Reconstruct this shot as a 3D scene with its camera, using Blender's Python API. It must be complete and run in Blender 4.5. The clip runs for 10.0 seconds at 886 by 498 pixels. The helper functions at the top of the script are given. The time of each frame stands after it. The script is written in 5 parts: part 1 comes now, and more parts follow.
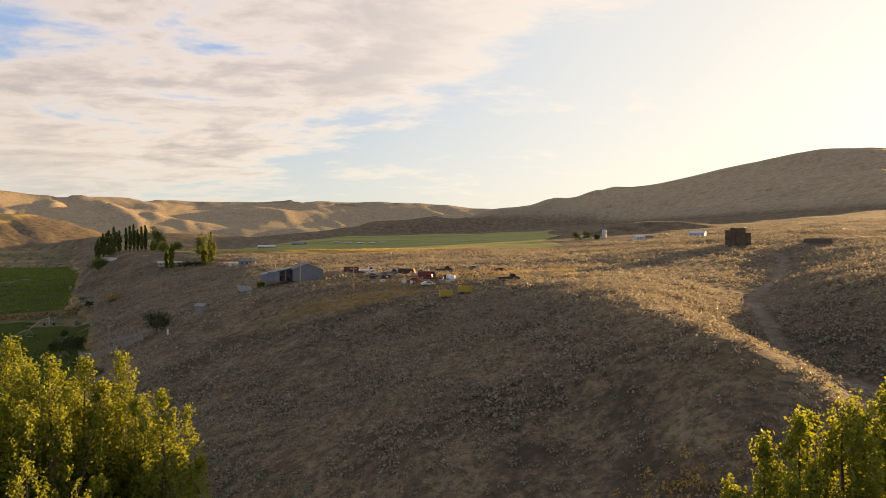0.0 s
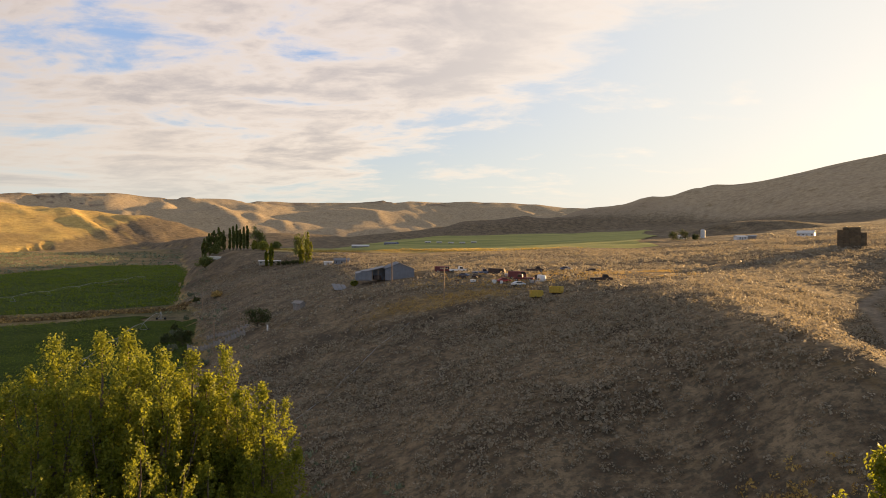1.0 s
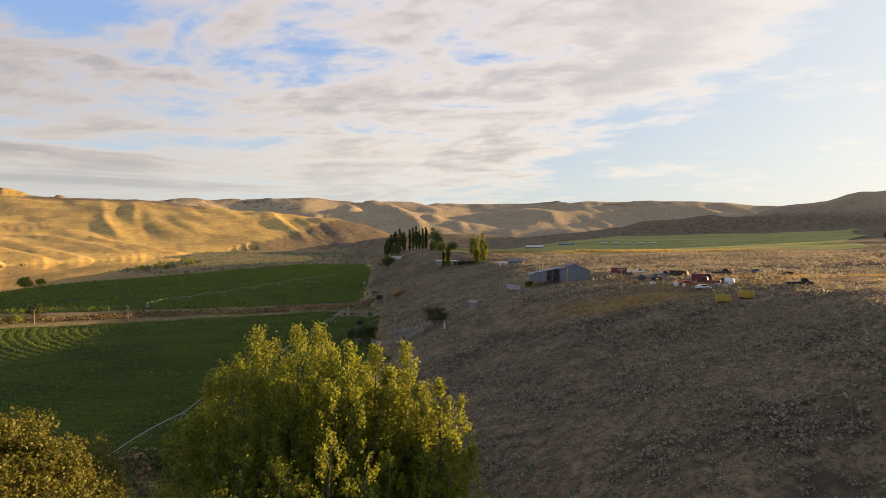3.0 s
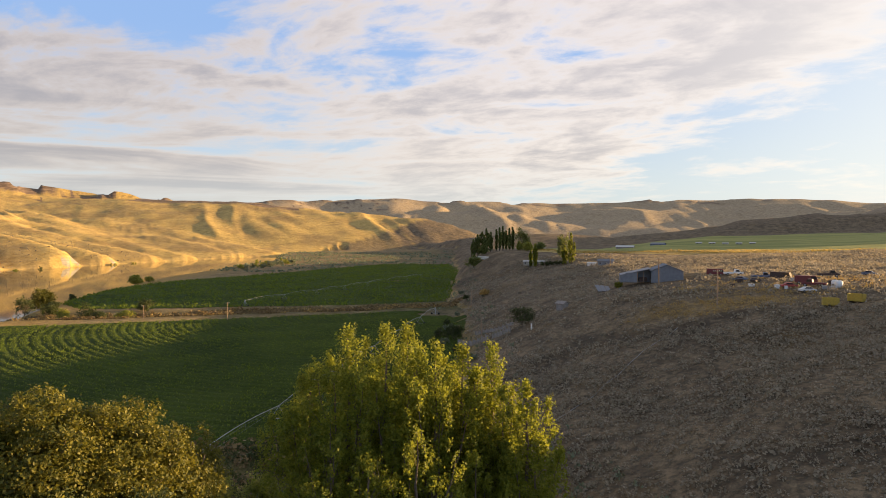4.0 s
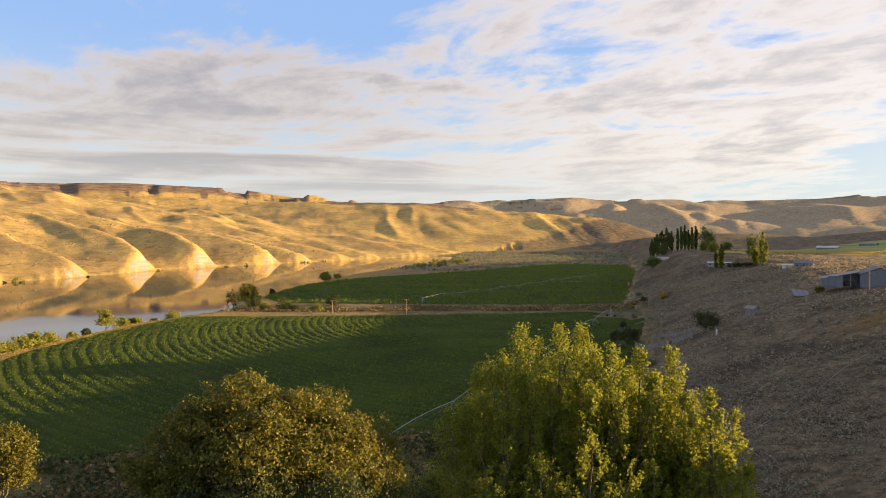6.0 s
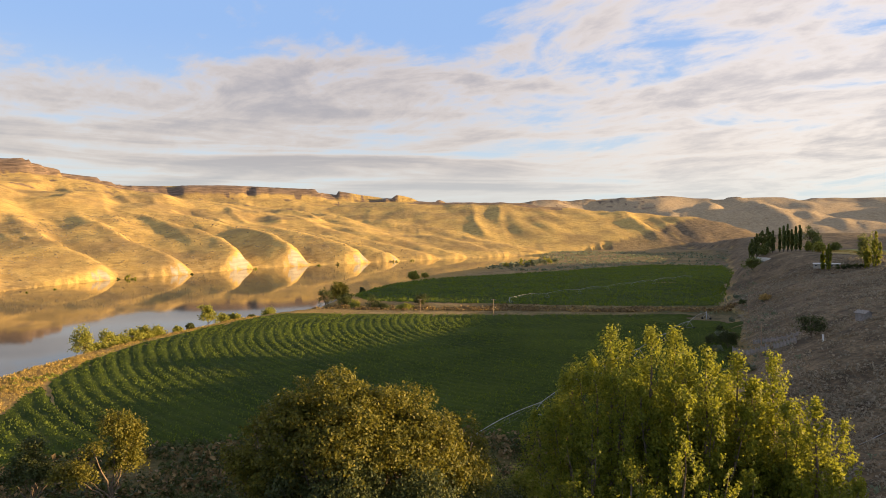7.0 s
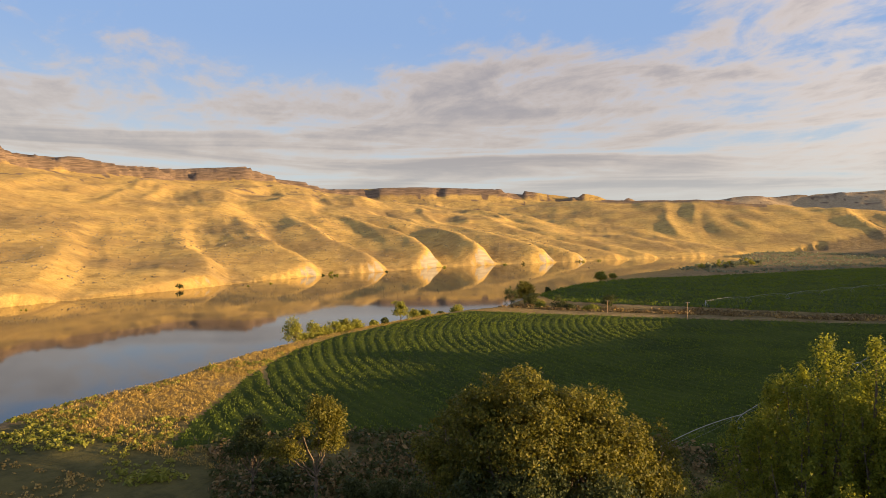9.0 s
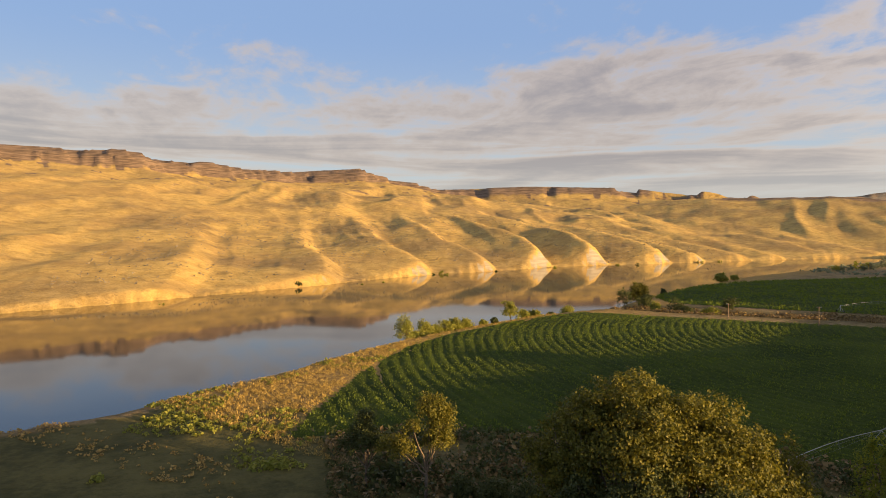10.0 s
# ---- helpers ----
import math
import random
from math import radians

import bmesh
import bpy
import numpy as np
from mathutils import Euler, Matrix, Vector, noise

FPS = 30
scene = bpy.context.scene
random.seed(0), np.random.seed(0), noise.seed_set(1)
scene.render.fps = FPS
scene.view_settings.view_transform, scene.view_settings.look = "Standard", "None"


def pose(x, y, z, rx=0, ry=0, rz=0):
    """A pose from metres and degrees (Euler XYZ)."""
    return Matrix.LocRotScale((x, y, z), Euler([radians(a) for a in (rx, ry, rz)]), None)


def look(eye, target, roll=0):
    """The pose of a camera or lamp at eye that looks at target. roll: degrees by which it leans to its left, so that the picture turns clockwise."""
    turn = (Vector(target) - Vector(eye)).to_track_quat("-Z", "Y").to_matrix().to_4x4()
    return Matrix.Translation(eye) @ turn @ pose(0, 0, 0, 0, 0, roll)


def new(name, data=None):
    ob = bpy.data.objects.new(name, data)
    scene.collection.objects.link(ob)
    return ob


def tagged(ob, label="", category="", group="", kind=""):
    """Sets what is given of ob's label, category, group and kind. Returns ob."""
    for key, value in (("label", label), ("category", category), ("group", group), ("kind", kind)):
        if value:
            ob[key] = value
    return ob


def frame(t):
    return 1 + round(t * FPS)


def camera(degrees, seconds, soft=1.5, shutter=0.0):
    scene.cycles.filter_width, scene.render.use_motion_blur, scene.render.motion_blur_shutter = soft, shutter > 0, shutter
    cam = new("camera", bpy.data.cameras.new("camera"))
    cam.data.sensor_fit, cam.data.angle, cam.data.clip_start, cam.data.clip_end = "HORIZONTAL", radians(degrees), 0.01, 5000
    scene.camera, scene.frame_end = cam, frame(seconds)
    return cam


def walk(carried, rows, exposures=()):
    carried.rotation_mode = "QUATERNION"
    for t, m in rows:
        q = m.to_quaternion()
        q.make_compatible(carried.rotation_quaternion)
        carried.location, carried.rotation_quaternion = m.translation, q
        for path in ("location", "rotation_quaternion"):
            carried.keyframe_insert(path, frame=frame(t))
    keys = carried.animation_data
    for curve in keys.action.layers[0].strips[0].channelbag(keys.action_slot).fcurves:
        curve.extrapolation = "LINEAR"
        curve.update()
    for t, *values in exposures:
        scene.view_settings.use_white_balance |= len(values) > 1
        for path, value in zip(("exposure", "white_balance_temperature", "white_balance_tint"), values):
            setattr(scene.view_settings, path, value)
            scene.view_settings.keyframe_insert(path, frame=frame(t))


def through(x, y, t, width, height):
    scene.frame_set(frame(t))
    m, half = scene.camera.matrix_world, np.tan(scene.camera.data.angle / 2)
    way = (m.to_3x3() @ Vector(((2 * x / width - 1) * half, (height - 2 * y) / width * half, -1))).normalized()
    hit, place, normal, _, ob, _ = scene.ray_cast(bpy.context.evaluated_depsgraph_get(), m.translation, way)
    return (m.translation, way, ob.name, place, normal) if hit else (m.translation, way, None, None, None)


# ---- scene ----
import itertools

cam = camera(65.68, 10.0, soft=0.9)
EYE = (0.0, 0.0, 46.0)
# seconds, yaw, pitch, roll
PATH = [(0.0, 0.0, -0.93, -0.05), (0.5, 3.77, -0.94, -0.06), (1.0, 7.53, -0.95, -0.10), (1.5, 11.22, -0.95, -0.10),
        (2.0, 14.82, -0.92, -0.03), (2.5, 18.41, -0.91, -0.01), (4.0, 29.24, -0.90, 0.05), (4.5, 32.85, -0.90, 0.07),
        (5.0, 36.45, -0.91, 0.08), (5.5, 40.04, -0.91, 0.08), (7.0, 50.92, -0.93, 0.04), (7.5, 54.52, -0.95, 0.06),
        (8.0, 58.15, -0.95, 0.05), (8.5, 62.06, -0.96, 0.01), (9.0, 66.33, -0.96, 0.05), (9.5, 70.89, -0.97, 0.07),
        (10.0, 75.46, -0.97, 0.06)]
walk(cam, [(t, pose(*EYE, 90 + pitch, roll, yaw)) for t, yaw, pitch, roll in PATH],
     exposures=[(0.0, 1.34, 7800, 15), (2.5, 1.31, 7200, 14), (5.0, 1.52, 6950, 13), (7.5, 1.42, 7000, 14), (10.0, 1.15, 7250, 15)])

# ---- sky and sun ----
SUN_AZ, SUN_EL = -44.5, 6.8          # degrees: left of straight ahead, above the horizon


class Nodes:
    """A short way to write node trees."""

    def __init__(self, tree):
        self.tree = tree
        tree.nodes.clear()

    def add(self, kind, ins=(), **props):
        n = self.tree.nodes.new(kind)
        for key, value in props.items():
            setattr(n, key, value)
        for key, value in dict(ins).items():
            sock = n.inputs[key]
            if isinstance(value, bpy.types.NodeSocket):
                self.tree.links.new(value, sock)
            else:
                sock.default_value = value
        return n

    def math(self, op, a, b=0.0, c=0.0, clamp=False):
        return self.add("ShaderNodeMath", {0: a, 1: b, 2: c}, operation=op, use_clamp=clamp).outputs[0]

    def smooth(self, v, lo, hi, out0=0.0, out1=1.0):
        return self.add("ShaderNodeMapRange", {"Value": v, "From Min": lo, "From Max": hi, "To Min": out0, "To Max": out1},
                        interpolation_type="SMOOTHSTEP").outputs[0]

    def noise(self, vec, scale, detail=4.0, rough=0.55, dist=0.0):
        return self.add("ShaderNodeTexNoise", {"Vector": vec, "Scale": scale, "Detail": detail, "Roughness": rough,
                                               "Distortion": dist}).outputs["Fac"]

    def mix(self, fac, a, b):
        n = self.add("ShaderNodeMix", data_type="RGBA")
        for sock, value in ((n.inputs[0], fac), (n.inputs[6], a), (n.inputs[7], b)):
            if isinstance(value, bpy.types.NodeSocket):
                self.tree.links.new(value, sock)
            else:
                sock.default_value = value if sock == n.inputs[0] else (*value, 1.0)
        return n.outputs[2]


world = bpy.data.worlds.new("world")
scene.world = world
world.use_nodes = True
w = Nodes(world.node_tree)
sky = w.add("ShaderNodeTexSky", sky_type="NISHITA", sun_disc=False, sun_elevation=radians(SUN_EL),
            sun_rotation=radians(-SUN_AZ), altitude=300.0, air_density=1.0, dust_density=1.5, ozone_density=1.5)
way = w.add("ShaderNodeTexCoord").outputs["Generated"]
xyz = w.add("ShaderNodeSeparateXYZ", {0: way})
up = w.math("MAXIMUM", xyz.outputs[2], 0.0)
# a cloud deck overhead, seen in perspective
flat = w.math("ADD", up, 0.17)
px, py = w.math("DIVIDE", xyz.outputs[0], flat), w.math("DIVIDE", xyz.outputs[1], flat)
deck = w.add("ShaderNodeCombineXYZ", {0: px, 1: py, 2: 0.0}).outputs[0]
turned = w.add("ShaderNodeMapping", {"Vector": deck, "Location": (1.7, 4.4, 0.0), "Rotation": (0, 0, radians(-32)),
                                     "Scale": (0.75, 1.1, 1.0)}).outputs[0]
big = w.noise(turned, 0.9, 3.0, 0.5, 0.4)
fine = w.noise(turned, 2.6, 8.0, 0.60, 0.5)
puff = w.noise(turned, 9.0, 5.0, 0.6, 0.2)
grain = w.math("ADD", w.math("MULTIPLY", big, 0.36), w.math("ADD", w.math("MULTIPLY", fine, 0.46), w.math("MULTIPLY", puff, 0.18)))
# the bank of cloud across the valley and the clear sky on both sides of it
side = w.math("MULTIPLY", w.math("ARCTAN2", w.math("MULTIPLY", xyz.outputs[0], -1.0), xyz.outputs[1]), 57.2958)
lift = w.math("MULTIPLY", w.math("ARCSINE", xyz.outputs[2]), 57.2958)
edge_right = w.smooth(w.math("ADD", side, w.math("MULTIPLY", lift, 2.4)), 19.0, 38.0)
ceiling_line = w.math("ADD", 14.5, w.math("MULTIPLY", w.math("MAXIMUM", w.math("SUBTRACT", 50.0, side), 0.0), 0.5))
ceiling_line = w.math("SUBTRACT", ceiling_line, w.math("MULTIPLY", w.math("MAXIMUM", w.math("SUBTRACT", side, 55.0), 0.0), 0.08))
edge_top = w.smooth(w.math("SUBTRACT", lift, ceiling_line), -3.0, 3.5, 1.0, 0.0)
bank = w.math("MULTIPLY", edge_right, edge_top)
strip = w.add("ShaderNodeCombineXYZ", {0: w.math("MULTIPLY", side, 0.045), 1: w.math("MULTIPLY", lift, 0.62), 2: 4.0}).outputs[0]
streak = w.noise(strip, 1.0, 6.0, 0.55, 0.5)
low_sky = w.math("MULTIPLY", w.smooth(lift, 13.0, 5.0), w.smooth(side, 15.0, 50.0))
grain = w.math("ADD", w.math("MULTIPLY", grain, w.math("SUBTRACT", 1.0, w.math("MULTIPLY", low_sky, 0.75))), w.math("MULTIPLY", streak, w.math("MULTIPLY", low_sky, 0.75)))
cover = w.math("ADD", grain, w.math("MULTIPLY", w.math("SUBTRACT", bank, 0.5), 0.16))
sun_dir = Vector((-math.sin(radians(SUN_AZ)) * math.cos(radians(SUN_EL)), math.cos(radians(SUN_AZ)) * math.cos(radians(SUN_EL)),
                  math.sin(radians(SUN_EL))))
toward = w.add("ShaderNodeVectorMath", {0: way, 1: sun_dir}, operation="DOT_PRODUCT").outputs["Value"]
cloud = w.smooth(cover, 0.45, 0.585)
cloud = w.math("MULTIPLY", cloud, w.smooth(lift, 1.0, 7.0, 0.35, 1.0))
thick = w.smooth(cover, 0.51, 0.68)
# brighter toward the sun, dimmer away from it and overhead
cloud_rgb = w.mix(thick, (0.82, 0.75, 0.70), (0.46, 0.43, 0.445))
cloud_rgb = w.mix(w.smooth(toward, 0.45, 1.0), cloud_rgb, (0.80, 0.77, 0.74))
cloud_rgb = w.mix(w.smooth(toward, 0.5, -0.25, 0.0, 0.85), cloud_rgb, w.mix(thick, (0.52, 0.465, 0.44), (0.31, 0.29, 0.315)))
blue = w.mix(w.smooth(lift, 1.0, 17.0), (0.50, 0.60, 0.66), (0.23, 0.40, 0.73))
blue = w.mix(w.smooth(toward, 0.45, 0.93), blue, (0.63, 0.70, 0.755))
blue = w.mix(w.smooth(lift, 20.0, 55.0), blue, (0.27, 0.27, 0.30))
cloud = w.math("MULTIPLY", cloud, w.smooth(lift, 20.0, 45.0, 1.0, 0.25))
mixed = w.mix(w.math("MULTIPLY", cloud, 0.92), blue, cloud_rgb)
mixed = w.mix(w.smooth(lift, -1.0, -6.0), mixed, (0.10, 0.08, 0.05))
sky_back = w.add("ShaderNodeBackground", {"Color": sky.outputs[0], "Strength": 0.013})
cloud_back = w.add("ShaderNodeBackground", {"Color": mixed, "Strength": 0.42})
both = w.add("ShaderNodeAddShader", {0: sky_back.outputs[0], 1: cloud_back.outputs[0]})
w.add("ShaderNodeOutputWorld", {"Surface": both.outputs[0]})

sun = new("sun", bpy.data.lights.new("sun", "SUN"))
sun.data.energy, sun.data.angle, sun.data.color = 5.0, radians(0.45), (1.0, 0.69, 0.34)
sun.matrix_world = look(sun_dir * 100, (0, 0, 0))

# ---- materials ----
def material(name, build):
    m = bpy.data.materials.new(name)
    m.use_nodes = True
    n = Nodes(m.node_tree)
    build(n)
    return m


def output(n, shader, height=None, strength=0.3, distance=0.1):
    if height is not None:
        bump = n.add("ShaderNodeBump", {"Height": height, "Strength": strength, "Distance": distance})
        n.tree.links.new(bump.outputs[0], shader.inputs["Normal"])
    n.add("ShaderNodeOutputMaterial", {"Surface": shader.outputs[0]})


def plain(name, rgb, rough=0.8, metal=0.0, vary=0.12, scale=3.0):
    def build(n):
        p = n.add("ShaderNodeTexCoord").outputs["Object"]
        f = n.noise(p, scale, 6.0, 0.65)
        g = n.noise(p, scale * 9, 3.0, 0.6)
        k = n.math("ADD", n.math("MULTIPLY", f, 0.7), n.math("MULTIPLY", g, 0.3))
        lo, hi = [c * (1 - 2.2 * vary) for c in rgb], [min(1, c * (1 + 1.6 * vary)) for c in rgb]
        rnd = n.add("ShaderNodeObjectInfo").outputs["Random"]
        col = n.mix(n.smooth(n.math("ADD", k, n.math("MULTIPLY", rnd, 0.1)), 0.3, 0.75), lo, hi)
        s = n.add("ShaderNodeBsdfPrincipled", {"Base Color": col, "Roughness": rough, "Metallic": metal})
        output(n, s, g, 0.15, 0.02)
    return material(name, build)


def foliage(name, dark, light, through=0.35, spread=1.0):
    def build(n):
        rnd = n.add("ShaderNodeNewGeometry").outputs["Random Per Island"]
        p = n.add("ShaderNodeTexCoord").outputs["Object"]
        f = n.noise(p, 0.45, 3.0)
        k = n.math("ADD", n.math("MULTIPLY", rnd, 0.6 * spread), n.math("MULTIPLY", f, 0.5))
        col = n.mix(n.smooth(k, 0.15, 0.85), dark, light)
        d = n.add("ShaderNodeBsdfPrincipled", {"Base Color": col, "Roughness": 0.55, "Specular IOR Level": 0.3})
        t = n.add("ShaderNodeBsdfTranslucent", {"Color": n.mix(0.5, col, [min(1, c * 1.7) for c in light])})
        s = n.add("ShaderNodeMixShader", {0: through, 1: d.outputs[0], 2: t.outputs[0]})
        n.add("ShaderNodeOutputMaterial", {"Surface": s.outputs[0]})
    return material(name, build)


def ground_build(n):
    geo = n.add("ShaderNodeNewGeometry")
    p = geo.outputs["Position"]
    att = {k: n.add("ShaderNodeAttribute", attribute_name=k).outputs["Fac"] for k in ("rock", "pale", "road", "lush_shade", "gold", "sage", "tan")}
    broad, mid = n.noise(p, 0.012, 4.0, 0.6), n.noise(p, 0.07, 5.0, 0.65)
    small, grit = n.noise(p, 0.5, 5.0, 0.7), n.noise(p, 2.4, 4.0, 0.7)
    tex = n.math("ADD", n.math("MULTIPLY", mid, 0.55), n.math("MULTIPLY", small, 0.45))
    gold = n.mix(n.smooth(tex, 0.35, 0.66), (0.46, 0.305, 0.094), (0.68, 0.475, 0.165))
    gold = n.mix(n.smooth(broad, 0.42, 0.64, 0.0, 0.55), gold, (0.34, 0.225, 0.095))
    sage = n.mix(n.smooth(tex, 0.38, 0.64), (0.09, 0.066, 0.043), (0.32, 0.235, 0.14))
    sage = n.mix(n.smooth(grit, 0.50, 0.70, 0.0, 0.5), sage, (0.09, 0.085, 0.065))
    col = n.mix(n.math("MULTIPLY", att["sage"], 1.0), gold, sage)
    col = n.mix(n.math("MULTIPLY", att["tan"], 0.85), col, n.mix(n.smooth(tex, 0.36, 0.64), (0.33, 0.25, 0.165), (0.52, 0.41, 0.28)))
    brush = n.smooth(n.noise(p, 0.03, 9.0, 0.78, 0.4), 0.53, 0.63)
    col = n.mix(n.math("MULTIPLY", brush, 0.5), col, (0.19, 0.125, 0.05))
    speck = n.smooth(n.noise(p, 0.30, 6.0, 0.85), 0.55, 0.66)
    col = n.mix(n.math("MULTIPLY", speck, 0.55), col, (0.12, 0.10, 0.06))
    clump = n.smooth(n.noise(p, 0.95, 3.0, 0.6), 0.50, 0.60)
    col = n.mix(n.math("MULTIPLY", clump, n.math("MULTIPLY", att["sage"], 0.6)), col, (0.075, 0.068, 0.048))
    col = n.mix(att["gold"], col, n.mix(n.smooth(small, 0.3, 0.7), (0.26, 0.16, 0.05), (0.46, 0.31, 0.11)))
    # dark growth, and shaded grass whose shade is put into this colour
    lush_shade = n.mix(n.smooth(tex, 0.35, 0.65), (0.062, 0.062, 0.022), (0.145, 0.128, 0.046))
    col = n.mix(att["lush_shade"], col, lush_shade)
    strata = n.noise(n.add("ShaderNodeMapping", {"Vector": p, "Scale": (0.02, 0.02, 0.35)}).outputs[0], 1.0, 5.0, 0.7)
    rock = n.mix(n.smooth(strata, 0.38, 0.62), (0.12, 0.085, 0.062), (0.29, 0.205, 0.14))
    col = n.mix(n.smooth(n.math("ADD", att["rock"], n.math("MULTIPLY", n.math("SUBTRACT", mid, 0.5), 0.9)), 0.25, 0.75), col, rock)
    pale = n.mix(n.smooth(strata, 0.35, 0.65), (0.29, 0.25, 0.185), (0.40, 0.355, 0.28))
    col = n.mix(n.smooth(n.math("ADD", att["pale"], n.math("MULTIPLY", n.math("SUBTRACT", small, 0.5), 0.8)), 0.3, 0.7), col, pale)
    col = n.mix(att["road"], col, n.mix(n.smooth(small, 0.3, 0.7), (0.24, 0.20, 0.155), (0.36, 0.30, 0.23)))
    s = n.add("ShaderNodeBsdfPrincipled", {"Base Color": col, "Roughness": 0.95, "Specular IOR Level": 0.15})
    h = n.math("ADD", n.math("MULTIPLY", small, 1.0), n.math("MULTIPLY", grit, 0.4))
    h = n.math("ADD", h, n.math("MULTIPLY", mid, 2.5))
    output(n, s, h, 0.6, 1.2)


def water_build(n):
    p = n.add("ShaderNodeTexCoord").outputs["Object"]
    r = n.noise(n.add("ShaderNodeMapping", {"Vector": p, "Scale": (0.25, 0.6, 1.0)}).outputs[0], 1.0, 3.0)
    s = n.add("ShaderNodeBsdfPrincipled", {"Base Color": (0.018, 0.022, 0.022, 1), "Roughness": 0.035, "IOR": 1.33,
                                           "Specular IOR Level": 0.5})
    output(n, s, r, 0.05, 0.05)


def crop_build(n):
    p = n.add("ShaderNodeNewGeometry").outputs["Position"]
    a, b = n.noise(p, 0.03, 4.0, 0.6), n.noise(p, 1.3, 4.0, 0.7)
    tint_mask = n.add("ShaderNodeAttribute", attribute_name="tint_mask").outputs["Fac"]
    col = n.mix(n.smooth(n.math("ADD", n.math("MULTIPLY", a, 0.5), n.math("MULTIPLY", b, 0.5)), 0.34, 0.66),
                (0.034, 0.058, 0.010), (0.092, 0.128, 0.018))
    # darker green where the mask is high
    col = n.mix(n.math("MULTIPLY", tint_mask, 0.7), col, (0.040, 0.055, 0.018))
    s = n.add("ShaderNodeBsdfPrincipled", {"Base Color": col, "Roughness": 0.85, "Specular IOR Level": 0.06})
    output(n, s, b, 1.0, 1.4)


def upper_crop_build(n):
    p = n.add("ShaderNodeNewGeometry").outputs["Position"]
    a = n.noise(n.add("ShaderNodeMapping", {"Vector": p, "Scale": (0.004, 0.02, 0.0)}).outputs[0], 1.0, 3.0, 0.5)
    b = n.noise(p, 0.8, 4.0, 0.7)
    tint_mask = n.add("ShaderNodeAttribute", attribute_name="tint_mask").outputs["Fac"]
    col = n.mix(n.smooth(n.math("ADD", n.math("MULTIPLY", a, 0.7), n.math("MULTIPLY", b, 0.3)), 0.36, 0.62),
                (0.20, 0.215, 0.05), (0.34, 0.325, 0.09))
    col = n.mix(tint_mask, col, (0.42, 0.30, 0.10))
    s = n.add("ShaderNodeBsdfPrincipled", {"Base Color": col, "Roughness": 0.85, "Specular IOR Level": 0.2})
    output(n, s, b, 0.7, 0.4)


GROUND, WATER = material("dry_ground", ground_build), material("river_water", water_build)
CROP, UPPER_CROP = material("crop", crop_build), material("upper_crop", upper_crop_build)
BARK = plain("bark", (0.16, 0.12, 0.085), 0.9, vary=0.25, scale=4.0)
POPLAR_LEAF = foliage("poplar_leaf", (0.060, 0.088, 0.013), (0.28, 0.29, 0.034), 0.5)
ELM_LEAF = foliage("elm_leaf", (0.046, 0.058, 0.010), (0.19, 0.172, 0.024), 0.34)
OLIVE_LEAF = foliage("olive_leaf", (0.10, 0.12, 0.075), (0.22, 0.25, 0.15), 0.25)
# also on thicket trees and one elm, where shade is put into the leaf
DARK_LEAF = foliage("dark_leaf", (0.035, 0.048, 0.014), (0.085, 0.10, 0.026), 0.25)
FARM_LEAF = foliage("farm_leaf", (0.085, 0.11, 0.03), (0.21, 0.23, 0.06), 0.4)
SAGE_LEAF = foliage("sage_leaf", (0.20, 0.168, 0.118), (0.425, 0.36, 0.252), 0.28, 0.5)
BROWN_WEED = foliage("brown_weed", (0.11, 0.075, 0.032), (0.28, 0.195, 0.085), 0.25)
STRAW = foliage("straw", (0.25, 0.155, 0.045), (0.55, 0.375, 0.125), 0.25)
BANK_STRAW = foliage("bank_straw", (0.20, 0.135, 0.035), (0.52, 0.37, 0.11), 0.3)
WEED_LEAF = foliage("weed_leaf", (0.12, 0.15, 0.024), (0.33, 0.32, 0.06), 0.42)
CROP_LEAF = foliage("crop_leaf", (0.082, 0.120, 0.014), (0.185, 0.232, 0.028), 0.5, 0.4)
GALV = plain("galvanised_steel", (0.38, 0.39, 0.40), 0.5, 0.75, 0.12, 1.2)
BARN_METAL = plain("barn_cladding", (0.19, 0.20, 0.215), 0.6, 0.1, 0.10, 0.7)
POLE_WOOD = plain("pole_wood", (0.32, 0.22, 0.14), 0.9, vary=0.25, scale=5.0)
GREY_WOOD = plain("weathered_wood", (0.30, 0.27, 0.24), 0.9, vary=0.25, scale=3.0)
WHITE_PAINT = plain("white_paint", (0.76, 0.75, 0.72), 0.5, vary=0.06)
YELLOW_PAINT = plain("yellow_paint", (0.48, 0.33, 0.05), 0.6, vary=0.12)
RED_PAINT = plain("red_paint", (0.42, 0.06, 0.045), 0.5, vary=0.15)
MAROON_PAINT = plain("maroon_paint", (0.16, 0.035, 0.035), 0.55, vary=0.2)
BLUE_PAINT = plain("blue_paint", (0.10, 0.14, 0.22), 0.5, vary=0.15)
DARK_STEEL = plain("rusty_steel", (0.085, 0.06, 0.05), 0.75, 0.3, 0.3)
RUBBER = plain("rubber", (0.025, 0.025, 0.025), 0.85, vary=0.2)
PANE = plain("window_pane", (0.03, 0.035, 0.04), 0.08, 0.0, 0.1)
DARK_VOID = plain("dark_interior", (0.03, 0.028, 0.026), 0.95, vary=0.3)
TARP = plain("dusty_sheeting", (0.40, 0.37, 0.30), 0.7, 0.0, 0.12)
ROOF_PALE = plain("pale_roofing", (0.62, 0.61, 0.58), 0.6, 0.1, 0.08)

